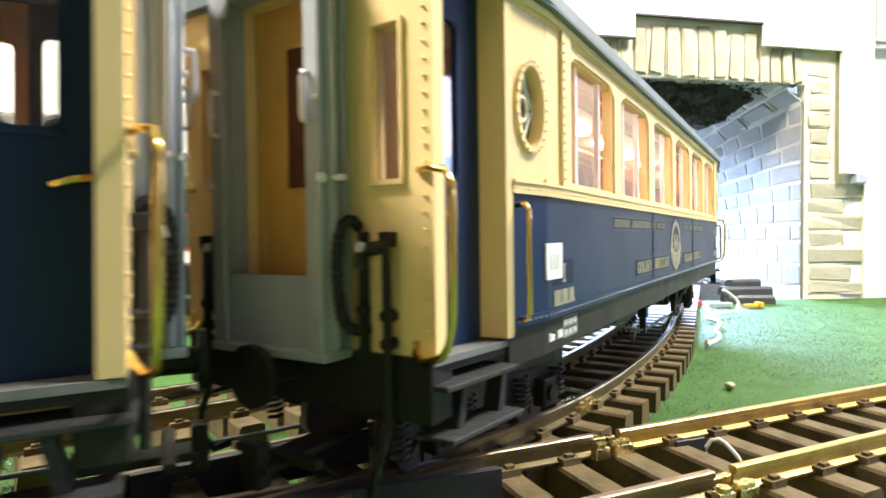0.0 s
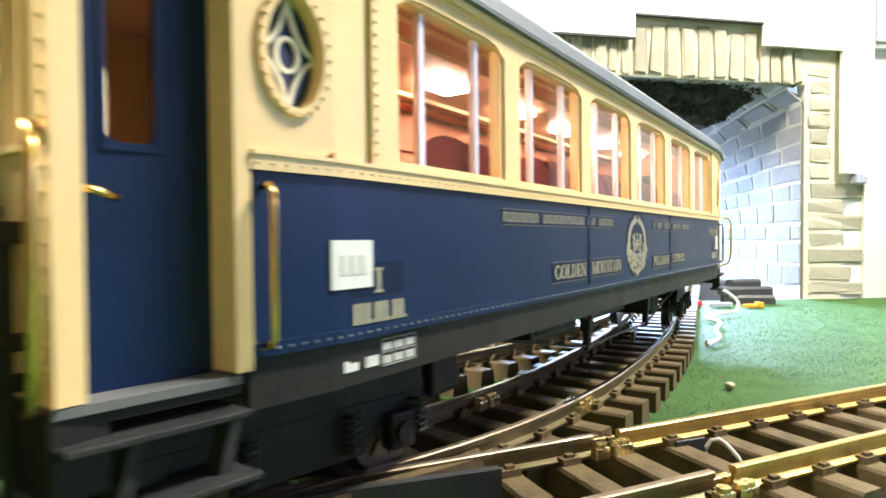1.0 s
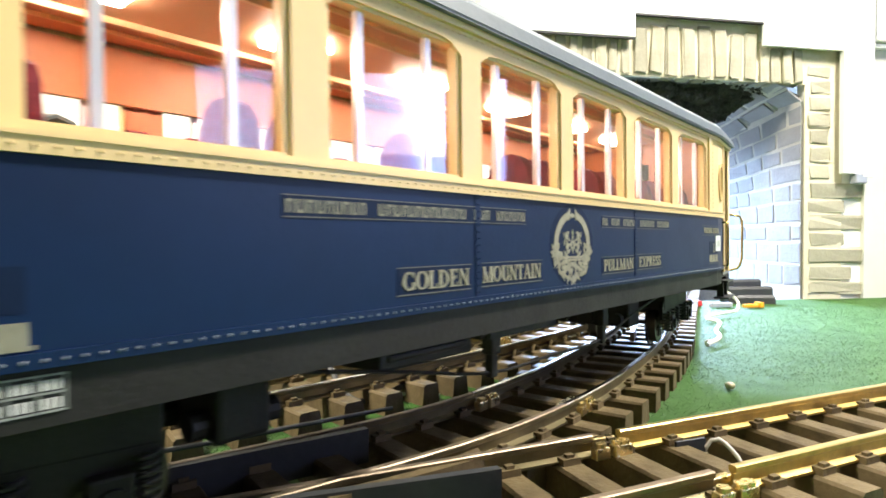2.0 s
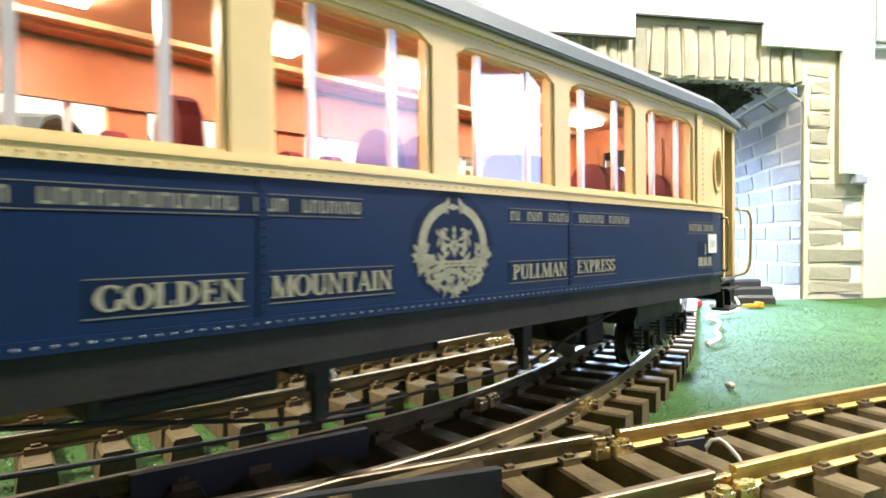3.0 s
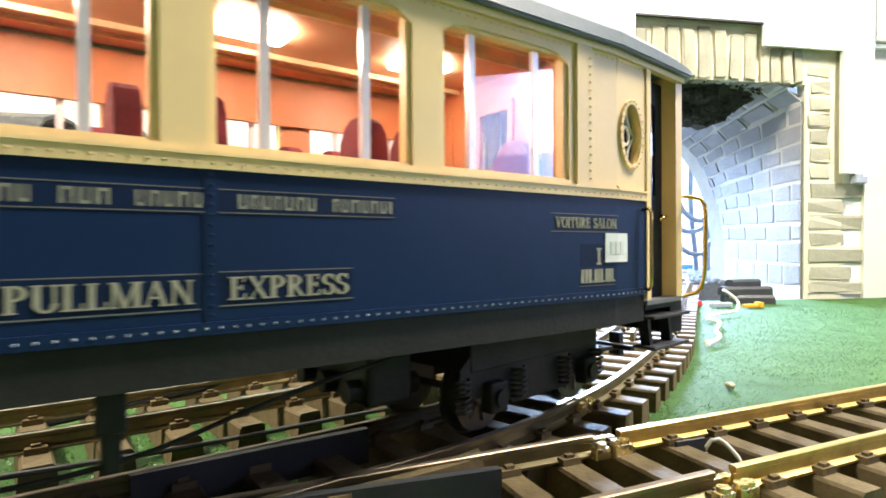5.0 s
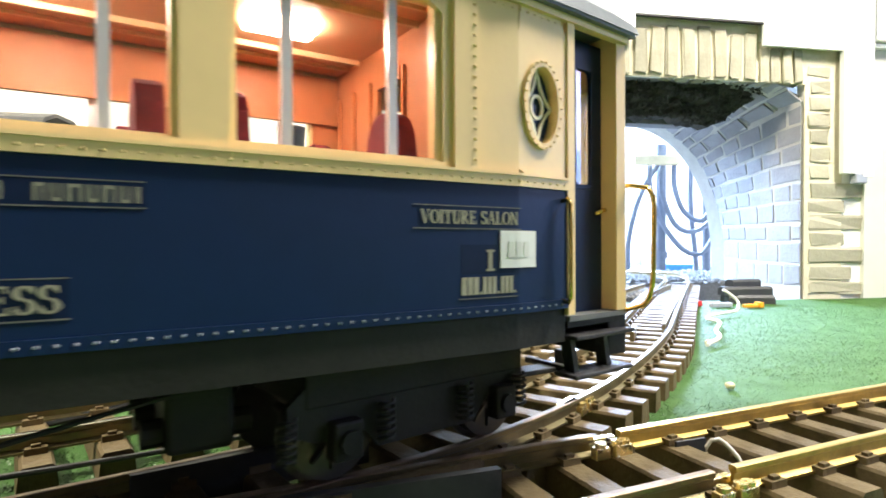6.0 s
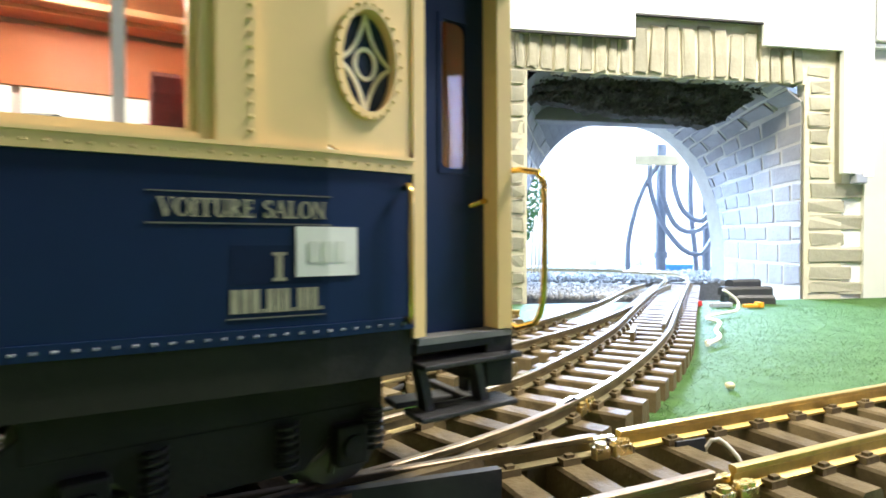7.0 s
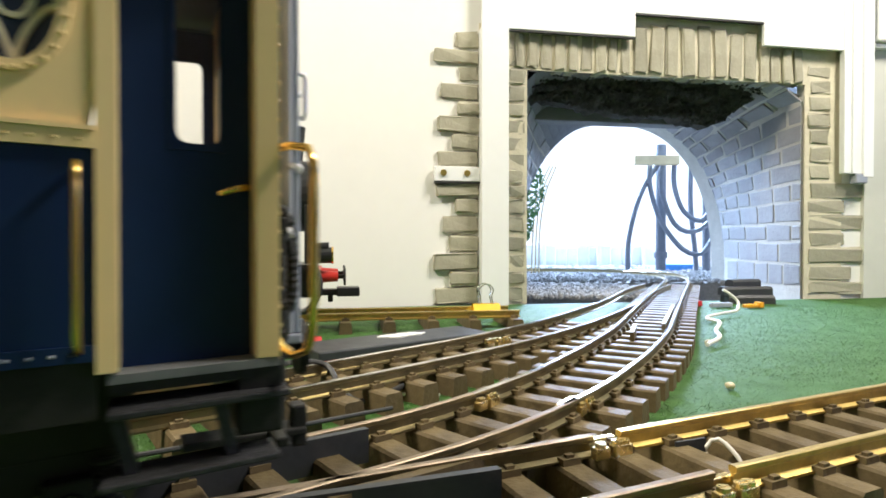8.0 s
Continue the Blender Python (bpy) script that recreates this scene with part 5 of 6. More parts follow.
def tunnel():
    r = random.Random(5)
    bm = bmesh.new()
    A, Dn = 48, 8
    grid = [[bm.verts.new(lining(i / A, j / Dn, -0.0005)) for j in range(Dn + 1)] for i in range(A + 1)]
    for i in range(A):
        for j in range(Dn):
            fc = bm.faces.new((grid[i][j], grid[i + 1][j], grid[i + 1][j + 1], grid[i][j + 1]))
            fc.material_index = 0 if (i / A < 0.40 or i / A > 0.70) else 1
    t = thing("tunnel_lining", "rough stone tunnel lining lit by bluish daylight", "tunnel", WALL, kind="structure")
    part("mortar_shell", bm, [MORTAR_AND_LIT_RIM, BOARD], t)
    # courses of stone along the right and left flanks
    def course(a0, a1, seed):
        d = -0.02 if seed % 2 else -0.10
        while d < 1.0:
            L = r.uniform(0.15, 0.28)
            d0, d1 = max(0.0, d + 0.017), min(1.0, d + L - 0.005)
            d += L
            if d1 - d0 < 0.05:
                continue
            b = bmesh.new()
            e = r.uniform(0.0007, 0.0015)
            j = [r.uniform(-0.0032, 0.0032) for _ in range(8)]
            lo = [lining(aa, dd, -0.001) for aa, dd in ((a0, d0), (a1, d0), (a1, d1), (a0, d1))]
            mid = [lining(aa, dd, e * 0.7) + Vector((0, 0, k)) for (aa, dd), k in zip(((a0, d0), (a1, d0), (a1, d1), (a0, d1)), j)]
            ac, dc = (a0 + a1) / 2, (d0 + d1) / 2
            top = [lining(ac + (aa - ac) * 0.8, dc + (dd - dc) * 0.88, e) + Vector((0, 0, k)) for (aa, dd), k in zip(((a0, d0), (a1, d0), (a1, d1), (a0, d1)), j[4:])]
            V = [[b.verts.new(v) for v in ringv] for ringv in (lo, mid, top)]
            for k in range(2):
                for i in range(4):
                    b.faces.new((V[k][i], V[k][(i + 1) % 4], V[k + 1][(i + 1) % 4], V[k + 1][i]))
            b.faces.new(V[2])
            bmesh.ops.recalc_face_normals(b, faces=b.faces[:])
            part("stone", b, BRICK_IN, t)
    a = 0.022
    i = 0
    while a < 0.385:
        h = r.uniform(0.026, 0.034)
        course(a + 0.0036, a + h - 0.0014, i)
        a += h
        i += 1
    a = 0.70
    while a < 0.985:
        h = r.uniform(0.026, 0.034)
        course(a + 0.0036, a + h - 0.0014, i)
        a += h
        i += 1
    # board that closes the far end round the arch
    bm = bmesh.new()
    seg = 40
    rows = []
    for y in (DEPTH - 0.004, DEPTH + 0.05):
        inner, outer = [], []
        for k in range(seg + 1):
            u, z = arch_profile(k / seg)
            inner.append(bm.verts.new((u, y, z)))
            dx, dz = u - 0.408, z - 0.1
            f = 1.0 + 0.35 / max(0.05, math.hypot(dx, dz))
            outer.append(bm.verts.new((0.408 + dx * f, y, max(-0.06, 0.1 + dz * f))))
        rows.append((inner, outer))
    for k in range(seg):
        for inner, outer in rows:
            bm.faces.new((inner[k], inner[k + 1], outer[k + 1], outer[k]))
        # the rim takes the pale mortar colour to look lit by daylight
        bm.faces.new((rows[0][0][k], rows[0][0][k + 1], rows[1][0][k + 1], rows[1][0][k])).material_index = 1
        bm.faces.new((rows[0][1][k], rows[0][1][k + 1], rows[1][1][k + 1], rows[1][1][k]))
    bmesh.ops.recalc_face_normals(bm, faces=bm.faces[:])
    part("arch_board", bm, [BOARD, MORTAR_AND_LIT_RIM], t, "grey board cut to an arch at the outer end, rim coloured as daylit")
    part("cross_beam", boxes((0.03, 0.44, 0.16, 0.20, 0.322, 0.348), bev=0.003), BOARD, t, "dark grey beam below the foam")
    # black foam hanging under the lintel
    def foam_y(u, f):
        return 0.030 + 0.016 * noise.noise(Vector((u * 30, f * 5.6, 1))) + 0.008 * noise.noise(Vector((u * 120, f * 20, 1))) + 0.05 * (1 - f)

    bm = bmesh.new()
    nx, nz = 110, 16
    rows = []
    for i in range(nx + 1):
        u = 0.016 + 0.540 * i / nx
        low = 0.328 + 0.010 * math.sin(u * 17) - 0.030 * math.exp(-((u - 0.42) / 0.06) ** 2) + 0.038 * max(0, (u - 0.45) / 0.09) ** 1.3
        low += 0.010 * noise.noise(Vector((u * 60, 0, 3)))
        rows.append([bm.verts.new((u, foam_y(u, k / nz), low + (0.386 - low) * k / nz)) for k in range(nz + 1)])
    for a_, b_ in zip(rows, rows[1:]):
        for k in range(nz):
            bm.faces.new((a_[k], a_[k + 1], b_[k + 1], b_[k]))
    ext = bmesh.ops.extrude_face_region(bm, geom=bm.faces[:])
    for v in [g for g in ext["geom"] if isinstance(g, bmesh.types.BMVert)]:
        v.co.y += 0.03
    bmesh.ops.recalc_face_normals(bm, faces=bm.faces[:])
    fo = thing("foam_strip", "ragged black foam hanging under the stone lintel", "foam strip", WALL)
    part("foam_sheet", bm, FOAM, fo)
    bm = bmesh.new()
    for i in range(1500):
        u = r.uniform(0.02, 0.55)
        low = 0.328 + 0.010 * math.sin(u * 17) - 0.030 * math.exp(-((u - 0.42) / 0.06) ** 2) + 0.038 * max(0, (u - 0.45) / 0.09) ** 1.3
        f = r.random() ** 1.3
        c = Vector((u, foam_y(u, f) - 0.001, low + (0.372 - low) * f))
        s = r.uniform(0.0018, 0.0048)
        m = Matrix.Translation(c) @ Euler((r.uniform(0, 6), r.uniform(0, 6), r.uniform(0, 6))).to_matrix().to_4x4() @ Matrix.Diagonal((s, s * r.uniform(0.4, 0.9), s * r.uniform(0.3, 0.8), 1))
        bmesh.ops.create_icosphere(bm, subdivisions=1, radius=1.0, matrix=m)
    part("foam_tuft", bm, FOAM, fo, "torn black foam tufts", kind="stuff")


MORTAR_AND_LIT_RIM = mat("blue_grey_mortar_and_lit_rim", (0.50, 0.475, 0.42), 0.9, var=0.12, scale=40, bump=0.4, bscale=150)
portal()
tunnel()


# ---- the garden outside ----
def outside():
    bm = boxes((-2.0, 4.0, 2.75, 2.85, -0.1, 1.5))
    tagged(part("garden_wall", bm, OUT_WALL), "sunlit white garden wall outside the tunnel", "wall", kind="structure")
    f = thing("low_fence", "low pale board fence beyond the outdoor track", "fence")
    r = random.Random(8)
    x = 0.28
    while x < 0.86:
        part("board", boxes((x, x + 0.040, 2.30, 2.312, -0.08, 0.062 + r.uniform(-0.003, 0.003)), bev=0.001), FENCE, f)
        x += 0.044
    part("top_rail", boxes((0.26, 0.88, 2.285, 2.30, 0.062, 0.074), bev=0.002), FENCE, f)
    for x in (0.40, 0.62, 0.80):
        part("post", boxes((x - 0.008, x + 0.008, 2.27, 2.285, -0.08, 0.084), bev=0.002), FENCE, f)
    h = thing("hose_coil", "garden hose hanging in loose loops outside, greyed to show haze", "garden hose")
    for pts in ([(0.60, 1.86, -0.02), (0.605, 1.86, 0.10), (0.64, 1.85, 0.24), (0.70, 1.85, 0.345)],
                [(0.665, 1.84, 0.34), (0.665, 1.84, 0.26), (0.70, 1.84, 0.15), (0.77, 1.84, 0.06), (0.83, 1.84, 0.045), (0.87, 1.84, 0.10)],
                [(0.70, 1.83, 0.34), (0.70, 1.83, 0.24), (0.74, 1.83, 0.14), (0.80, 1.83, 0.115), (0.86, 1.83, 0.16), (0.87, 1.83, 0.25)],
                [(0.735, 1.82, 0.34), (0.735, 1.82, 0.26), (0.765, 1.82, 0.18), (0.82, 1.82, 0.15), (0.86, 1.82, 0.20)],
                [(0.80, 1.85, 0.33), (0.80, 1.85, 0.20), (0.815, 1.85, 0.05), (0.82, 1.85, -0.02)]):
        bm = bmesh.new()
        tube(bm, pts, 0.0078, 10, 0.02)
        part("hose_loop", bm, HOSE, h)
    pp = thing("drain_pipe", "dark upright pipe outside the tunnel mouth", "pipe")
    bm = bmesh.new()
    cyl(bm, (0.715, 1.88, -0.08), (0.715, 1.88, 0.40), 0.016, 16)
    part("pipe", bm, HOSE, pp)
    bm = bmesh.new()
    cyl(bm, (0.715, 1.88, 0.03), (0.715, 1.88, 0.05), 0.021, 16)
    part("collar", bm, HOSE, pp)
    pp2 = thing("thin_pipe", "dark upright pipe beside the hoses", "pipe")
    bm = bmesh.new()
    cyl(bm, (0.865, 1.88, -0.08), (0.865, 1.88, 0.40), 0.013, 16)
    part("pipe", bm, HOSE, pp2)
    b = thing("timber_bracket", "pale timber bracket carrying the hoses", "timber")
    part("beam", boxes((0.60, 0.74, 1.79, 1.815, 0.325, 0.353), bev=0.002), TIMBER, b)
    c = thing("blue_tub", "blue plastic tub on the gravel outside", "tub")
    bm = bmesh.new()
    cyl(bm, (0.80, 1.95, -0.08), (0.80, 1.95, 0.002), 0.042, 24, 0.048)
    part("tub_body", bm, BLUE_TUB, c)
    bm = bmesh.new()
    cyl(bm, (0.80, 1.95, 0.002), (0.80, 1.95, 0.007), 0.051, 24)
    part("rim", bm, BLUE_TUB, c)
    # ivy on the left of the arch
    iv = thing("ivy_plant", "green ivy climbing beside the tunnel mouth", "ivy")
    bm = bmesh.new()
    for k in range(3):
        tube(bm, [(0.265 + k * 0.012, 1.72, -0.06), (0.27 + k * 0.01, 1.72, 0.1), (0.282 + k * 0.012, 1.72, 0.22), (0.32 + k * 0.01, 1.72, 0.31)], 0.0022, 6, 0.02)
    part("stem", bm, TIMBER, iv)
    bm = bmesh.new()
    for i in range(900):
        z = r.uniform(0.09, 0.33)
        w = 0.022 + 0.05 * max(0, 1 - abs(z - 0.24) / 0.14)
        x = 0.236 + r.random() ** 1.4 * w + 0.05 * max(0, z - 0.2)
        m = Matrix.Translation((x, 1.71 + r.uniform(-0.02, 0.03), z)) @ Euler((r.uniform(0, 6), r.uniform(0, 6), r.uniform(0, 6))).to_matrix().to_4x4()
        s = r.uniform(0.004, 0.008)
        vs = [bm.verts.new(m @ Vector(q) * 1.0) for q in ((0, -s, 0), (s * 0.7, 0, s * 0.2), (0, s, 0), (-s * 0.7, 0, s * 0.2))]
        bm.faces.new(vs[:3])
        bm.faces.new((vs[0], vs[2], vs[3]))
    part("leaf_mass", bm, IVY, iv, "small green ivy leaves", kind="stuff")
    # gravel: ballast outside and at the mouth
    g = thing("ballast", "loose grey gravel ballast along the tunnel mouth", "gravel", kind="stuff")
    me_list = []
    for s in range(6):
        bm = bmesh.new()
        bmesh.ops.create_icosphere(bm, subdivisions=1, radius=1.0)
        q = random.Random(70 + s)
        for v in bm.verts:
            v.co *= q.uniform(0.7, 1.2)
        me_list.append([tuple(v.co) for v in bm.verts])
        faces = [[v.index for v in fc.verts] for fc in bm.faces]
        bm.free()
    V, F = [], []
    for i in range(5200):
        y = r.uniform(1.02, 2.25)
        x = r.uniform(0.10, 0.95) if y > 1.35 else r.uniform(0.10, 0.42)
        s = r.uniform(0.003, 0.0075)
        z = -0.0215 + (0.004 if y < 1.35 else 0.009)
        rot_ = Euler((r.uniform(0, 6), r.uniform(0, 6), r.uniform(0, 6))).to_matrix()
        base = len(V)
        V += [tuple(rot_ @ (Vector(c) * s) + Vector((x, y, z))) for c in me_list[i % 6]]
        F += [[a + base for a in fc] for fc in faces]
    me = bpy.data.meshes.new("gravel_stone")
    me.from_pydata(V, [], F)
    me.materials.append(GRAVEL)
    ob = new("gravel_stone", me)
    ob.parent = g
    tagged(ob, kind="stuff")
    bm = boxes((-0.2, 1.3, 1.36, 2.28, -0.075, -0.0150))
    tagged(part("outdoor_trackbed", bm, GRAVEL), "grey gravel trackbed outside the tunnel", "trackbed", kind="structure")


FENCE = mat("pale_weathered_board", (0.78, 0.80, 0.82), 0.8, var=0.12, scale=20, bump=0.2)
# dark rubber lifted to a blue grey to show the haze outside
HOSE = mat("hazed_hose_rubber", (0.11, 0.12, 0.14), 0.5, var=0.2)
TIMBER = mat("pale_timber", (0.42, 0.33, 0.18), 0.7, var=0.2, scale=30)
BLUE_TUB = mat("blue_tub_plastic", (0.04, 0.22, 0.55), 0.4, var=0.1)
IVY = mat("ivy_leaf", (0.07, 0.16, 0.05), 0.5, var=0.4, scale=80)
outside()


# ---- standing locomotive on the back track ----
LOCO_GREEN = mat("dark_green_enamel", (0.022, 0.048, 0.028), 0.3, var=0.15, scale=30, coat=0.3)
LOCO_BLACK = mat("satin_black_enamel", (0.014, 0.015, 0.016), 0.4, var=0.2)
RED = mat("signal_red_paint", (0.55, 0.03, 0.02), 0.4, var=0.15)
DARK_PLATE = mat("dark_grey_plate", (0.035, 0.037, 0.04), 0.5, var=0.3, scale=50, bump=0.1)
YELLOW_CLIP = mat("yellow_enamel", (0.80, 0.52, 0.02), 0.35, var=0.1)
RED_CLIP = mat("red_enamel", (0.62, 0.03, 0.03), 0.35, var=0.1)
WIRE_WHITE = mat("white_wire", (0.72, 0.70, 0.64), 0.5, var=0.1)
WIRE_DARK = mat("dark_wire", (0.03, 0.03, 0.03), 0.5, var=0.2)
CHROME = mat("bright_wire_steel", (0.8, 0.8, 0.78), 0.15, 1.0, var=0.05)
ORANGE = mat("orange_plastic", (0.80, 0.36, 0.02), 0.4, var=0.1)
SPILL = mat("white_filler", (0.8, 0.79, 0.74), 0.7, var=0.05, bump=0.3)
CLAMP = mat("bright_brass_clamp", (0.85, 0.68, 0.34), 0.28, 1.0, var=0.2, scale=150)
CHIP = mat("pale_wood_chip", (0.62, 0.52, 0.36), 0.8, var=0.2)


def locomotive():
    ang = math.degrees(math.atan2(0.172, 0.94))
    lo = thing("steam_locomotive", "dark green model steam locomotive with red lining on a siding", "locomotive", pose(-0.148, 0.674, 0, 0, 0, ang))
    part("frame_plate", boxes((-0.34, -0.004, -0.020, 0.020, 0.018, 0.055), (-0.34, 0.0, -0.050, 0.050, 0.052, 0.057)), LOCO_BLACK, lo)
    bm = bmesh.new()
    cyl(bm, (-0.275, 0, 0.135), (-0.045, 0, 0.135), 0.040, 32)
    bo = part("boiler", bm, LOCO_GREEN, lo, "dark green boiler barrel", smooth=False)
    for x in (-0.24, -0.18, -0.12, -0.07):
        bm = bmesh.new()
        cyl(bm, (x, 0, 0.135), (x + 0.004, 0, 0.135), 0.0408, 32)
        part("boiler_band", bm, GOLD, bo)
    bm = bmesh.new()
    cyl(bm, (-0.045, 0, 0.135), (-0.006, 0, 0.135), 0.041, 32)
    cyl(bm, (-0.006, 0, 0.135), (0.0, 0, 0.135), 0.034, 28)
    part("smokebox", bm, LOCO_BLACK, lo)
    bm = bmesh.new()
    cyl(bm, (-0.03, 0, 0.17), (-0.03, 0, 0.215), 0.013, 20, 0.017)
    part("chimney", bm, LOCO_BLACK, lo)
    bm = bmesh.new()
    cyl(bm, (-0.200, 0, 0.17), (-0.200, 0, 0.195), 0.018, 20)
    ball(bm, (-0.200, 0, 0.195), 0.018, 1, 1, 0.7, 20)
    part("steam_dome", bm, LOCO_GREEN, lo)
    for s in (-1, 1):
        y0, y1 = sorted((s * 0.030, s * 0.054))
        tk = part("side_tank", boxes((-0.27, -0.10, y0, y1, 0.072, 0.112), bev=0.003), LOCO_GREEN, lo, "dark green side tank with red lining")
        y2 = s * 0.0542
        part("lining", boxes((-0.27, -0.10, min(y2, y2 + s * 0.001), max(y2, y2 + s * 0.001), 0.1085, 0.1105), (-0.27, -0.10, min(y2, y2 + s * 0.001), max(y2, y2 + s * 0.001), 0.0735, 0.0755)), RED, tk)
        # driving wheels and rods
        for x in (-0.27, -0.20, -0.13):
            bm = bmesh.new()
            ring_y = s * 0.0245
            cyl(bm, (x, s * 0.020, 0.026), (x, s * 0.027, 0.026), 0.026, 28)
            cyl(bm, (x, s * 0.027, 0.026), (x, s * 0.030, 0.026), 0.006, 14)
            part("driving_wheel", bm, LOCO_BLACK, lo)
        part("side_rod", boxes((-0.28, -0.06, min(s * 0.031, s * 0.033), max(s * 0.031, s * 0.033), 0.020, 0.025), bev=0.0006), CHROME, lo)
        bm = bmesh.new()
        cyl(bm, (-0.075, s * 0.042, 0.032), (-0.035, s * 0.042, 0.032), 0.013, 20)
        part("cylinder", bm, LOCO_BLACK, lo)
        # cab sides with an opening
        y0, y1 = sorted((s * 0.053, s * 0.056))
        cab = part("cab_side", boxes((-0.345, -0.335, y0, y1, 0.057, 0.195), (-0.285, -0.275, y0, y1, 0.057, 0.195), (-0.335, -0.285, y0, y1, 0.057, 0.125), (-0.335, -0.285, y0, y1, 0.178, 0.195)), LOCO_BLACK, lo, "black cab side with red lines")
        y2 = s * 0.0562
        part("lining", boxes(*[(-0.345, -0.275, min(y2, y2 + s * 0.0008), max(y2, y2 + s * 0.0008), z, z + 0.0018) for z in (0.060, 0.1165, 0.1235)]), RED, cab)
        bm = bmesh.new()
        for x, z in ((-0.255, 0.120), (-0.262, 0.088), (-0.235, 0.086)):
            ball(bm, (x, s * 0.058, z), 0.0045)
            cyl(bm, (x, s * 0.055, z), (x, s * 0.058, z - 0.010), 0.003, 8)
        part("brass_fitting", bm, GOLD, lo, "small brass fittings")
        bm = bmesh.new()
        tube(bm, [(-0.265, s * 0.048, 0.150), (-0.18, s * 0.048, 0.150), (-0.06, s * 0.048, 0.150)], 0.001)
        part("boiler_handrail", bm, CHROME, lo)
    bm = bmesh.new()
    prism(bm, [(-0.060, 0.193), (-0.045, 0.208), (-0.02, 0.217), (0.02, 0.217), (0.045, 0.208), (0.060, 0.193), (0.056, 0.193), (0.043, 0.205), (0.02, 0.213), (-0.02, 0.213), (-0.043, 0.205), (-0.056, 0.193)], -0.352, -0.268, "x")
    part("cab_roof", bm, LOCO_BLACK, lo)
    part("cab_front", boxes((-0.279, -0.275, -0.052, 0.052, 0.057, 0.195)), LOCO_BLACK, lo)
    # front end
    part("buffer_beam", boxes((-0.003, 0.004, -0.050, 0.050, 0.034, 0.052), bev=0.001), RED, lo, "red front buffer beam")
    part("deflector_plate", boxes((-0.012, -0.004, -0.052, -0.048, 0.058, 0.122), bev=0.001), LOCO_BLACK, lo)
    part("front_plate", boxes((-0.024, -0.019, -0.051, -0.047, 0.058, 0.116), bev=0.001), LOCO_BLACK, lo)
    bm = bmesh.new()
    cyl(bm, (-0.008, -0.040, 0.067), (0.018, -0.040, 0.067), 0.009, 16)
    cyl(bm, (-0.002, -0.040, 0.076), (0.014, -0.040, 0.0765), 0.005, 12)
    part("head_lamp", bm, LOCO_BLACK, lo, "black front lamp with a brass rim")
    bm = bmesh.new()
    cyl(bm, (0.017, -0.040, 0.067), (0.019, -0.040, 0.067), 0.0095, 16)
    part("lamp_rim", bm, GOLD, lo)
    for s in (-1, 1):
        bm = bmesh.new()
        cyl(bm, (0.004, s * 0.036, 0.043), (0.024, s * 0.036, 0.043), 0.0070, 16, 0.0055)
        bf = part("buffer", bm, RED, lo, "red sprung buffer")
        bm = bmesh.new()
        cyl(bm, (0.024, s * 0.036, 0.043), (0.030, s * 0.036, 0.043), 0.0025, 10)
        cyl(bm, (0.030, s * 0.036, 0.043), (0.0325, s * 0.036, 0.043), 0.0100, 20)
        part("buffer_head", bm, LOCO_BLACK, bf)
    part("coupler", boxes((-0.01, 0.045, -0.006, 0.006, 0.019, 0.0265), (0.022, 0.049, -0.012, 0.012, 0.018, 0.0285), (0.012, 0.018, -0.004, 0.004, 0.011, 0.02), bev=0.0015), LOCO_BLACK, lo, "black front coupler")
    bm = bmesh.new()
    tube(bm, [(-0.002, -0.052, 0.055), (0.004, -0.054, 0.040), (0.002, -0.054, 0.022), (-0.012, -0.050, 0.006), (-0.03, -0.046, 0.010)], 0.0035, 10)
    part("front_hose", bm, WIRE_DARK, lo)


locomotive()


# ---- small things round the tracks ----
def binder_clip(name, label, m, where, size=1.0):
    c = thing(name, label, "binder clip", where @ Matrix.Scale(size, 4))
    bm = bmesh.new()
    prism(bm, [(-0.012, 0.0), (-0.0105, 0.006), (-0.004, 0.0165), (-0.0028, 0.0165), (-0.008, 0.006), (-0.008, 0.0012), (0.008, 0.0012), (0.008, 0.006), (0.0028, 0.0165), (0.004, 0.0165), (0.0105, 0.006), (0.012, 0.0)], -0.0165, 0.0165, "x")
    part("clip_body", bm, m, c)
    for s in (-1, 1):
        bm = bmesh.new()
        y = s * 0.004
        tube(bm, [(-0.009, y, 0.0165), (-0.008, y + s * 0.001, 0.026), (-0.010, y + s * 0.002, 0.034), (-0.004, y + s * 0.003, 0.040), (0.003, y + s * 0.003, 0.040), (0.008, y + s * 0.002, 0.033), (0.006, y + s * 0.001, 0.026), (0.008, y, 0.0165)], 0.0008, 6, 0.003)
        part("wire_arm", bm, CHROME, c)


binder_clip("binder_clip", "yellow binder clip with wire arms gripping the brass rails", YELLOW_CLIP, pose(0.052, 0.695, -0.0095, 0, 0, 10))
binder_clip("binder_clip", "red binder clip with wire arms beside the back track", RED_CLIP, pose(-0.126, 0.548, -0.0185, 0, 0, 25), 0.55)


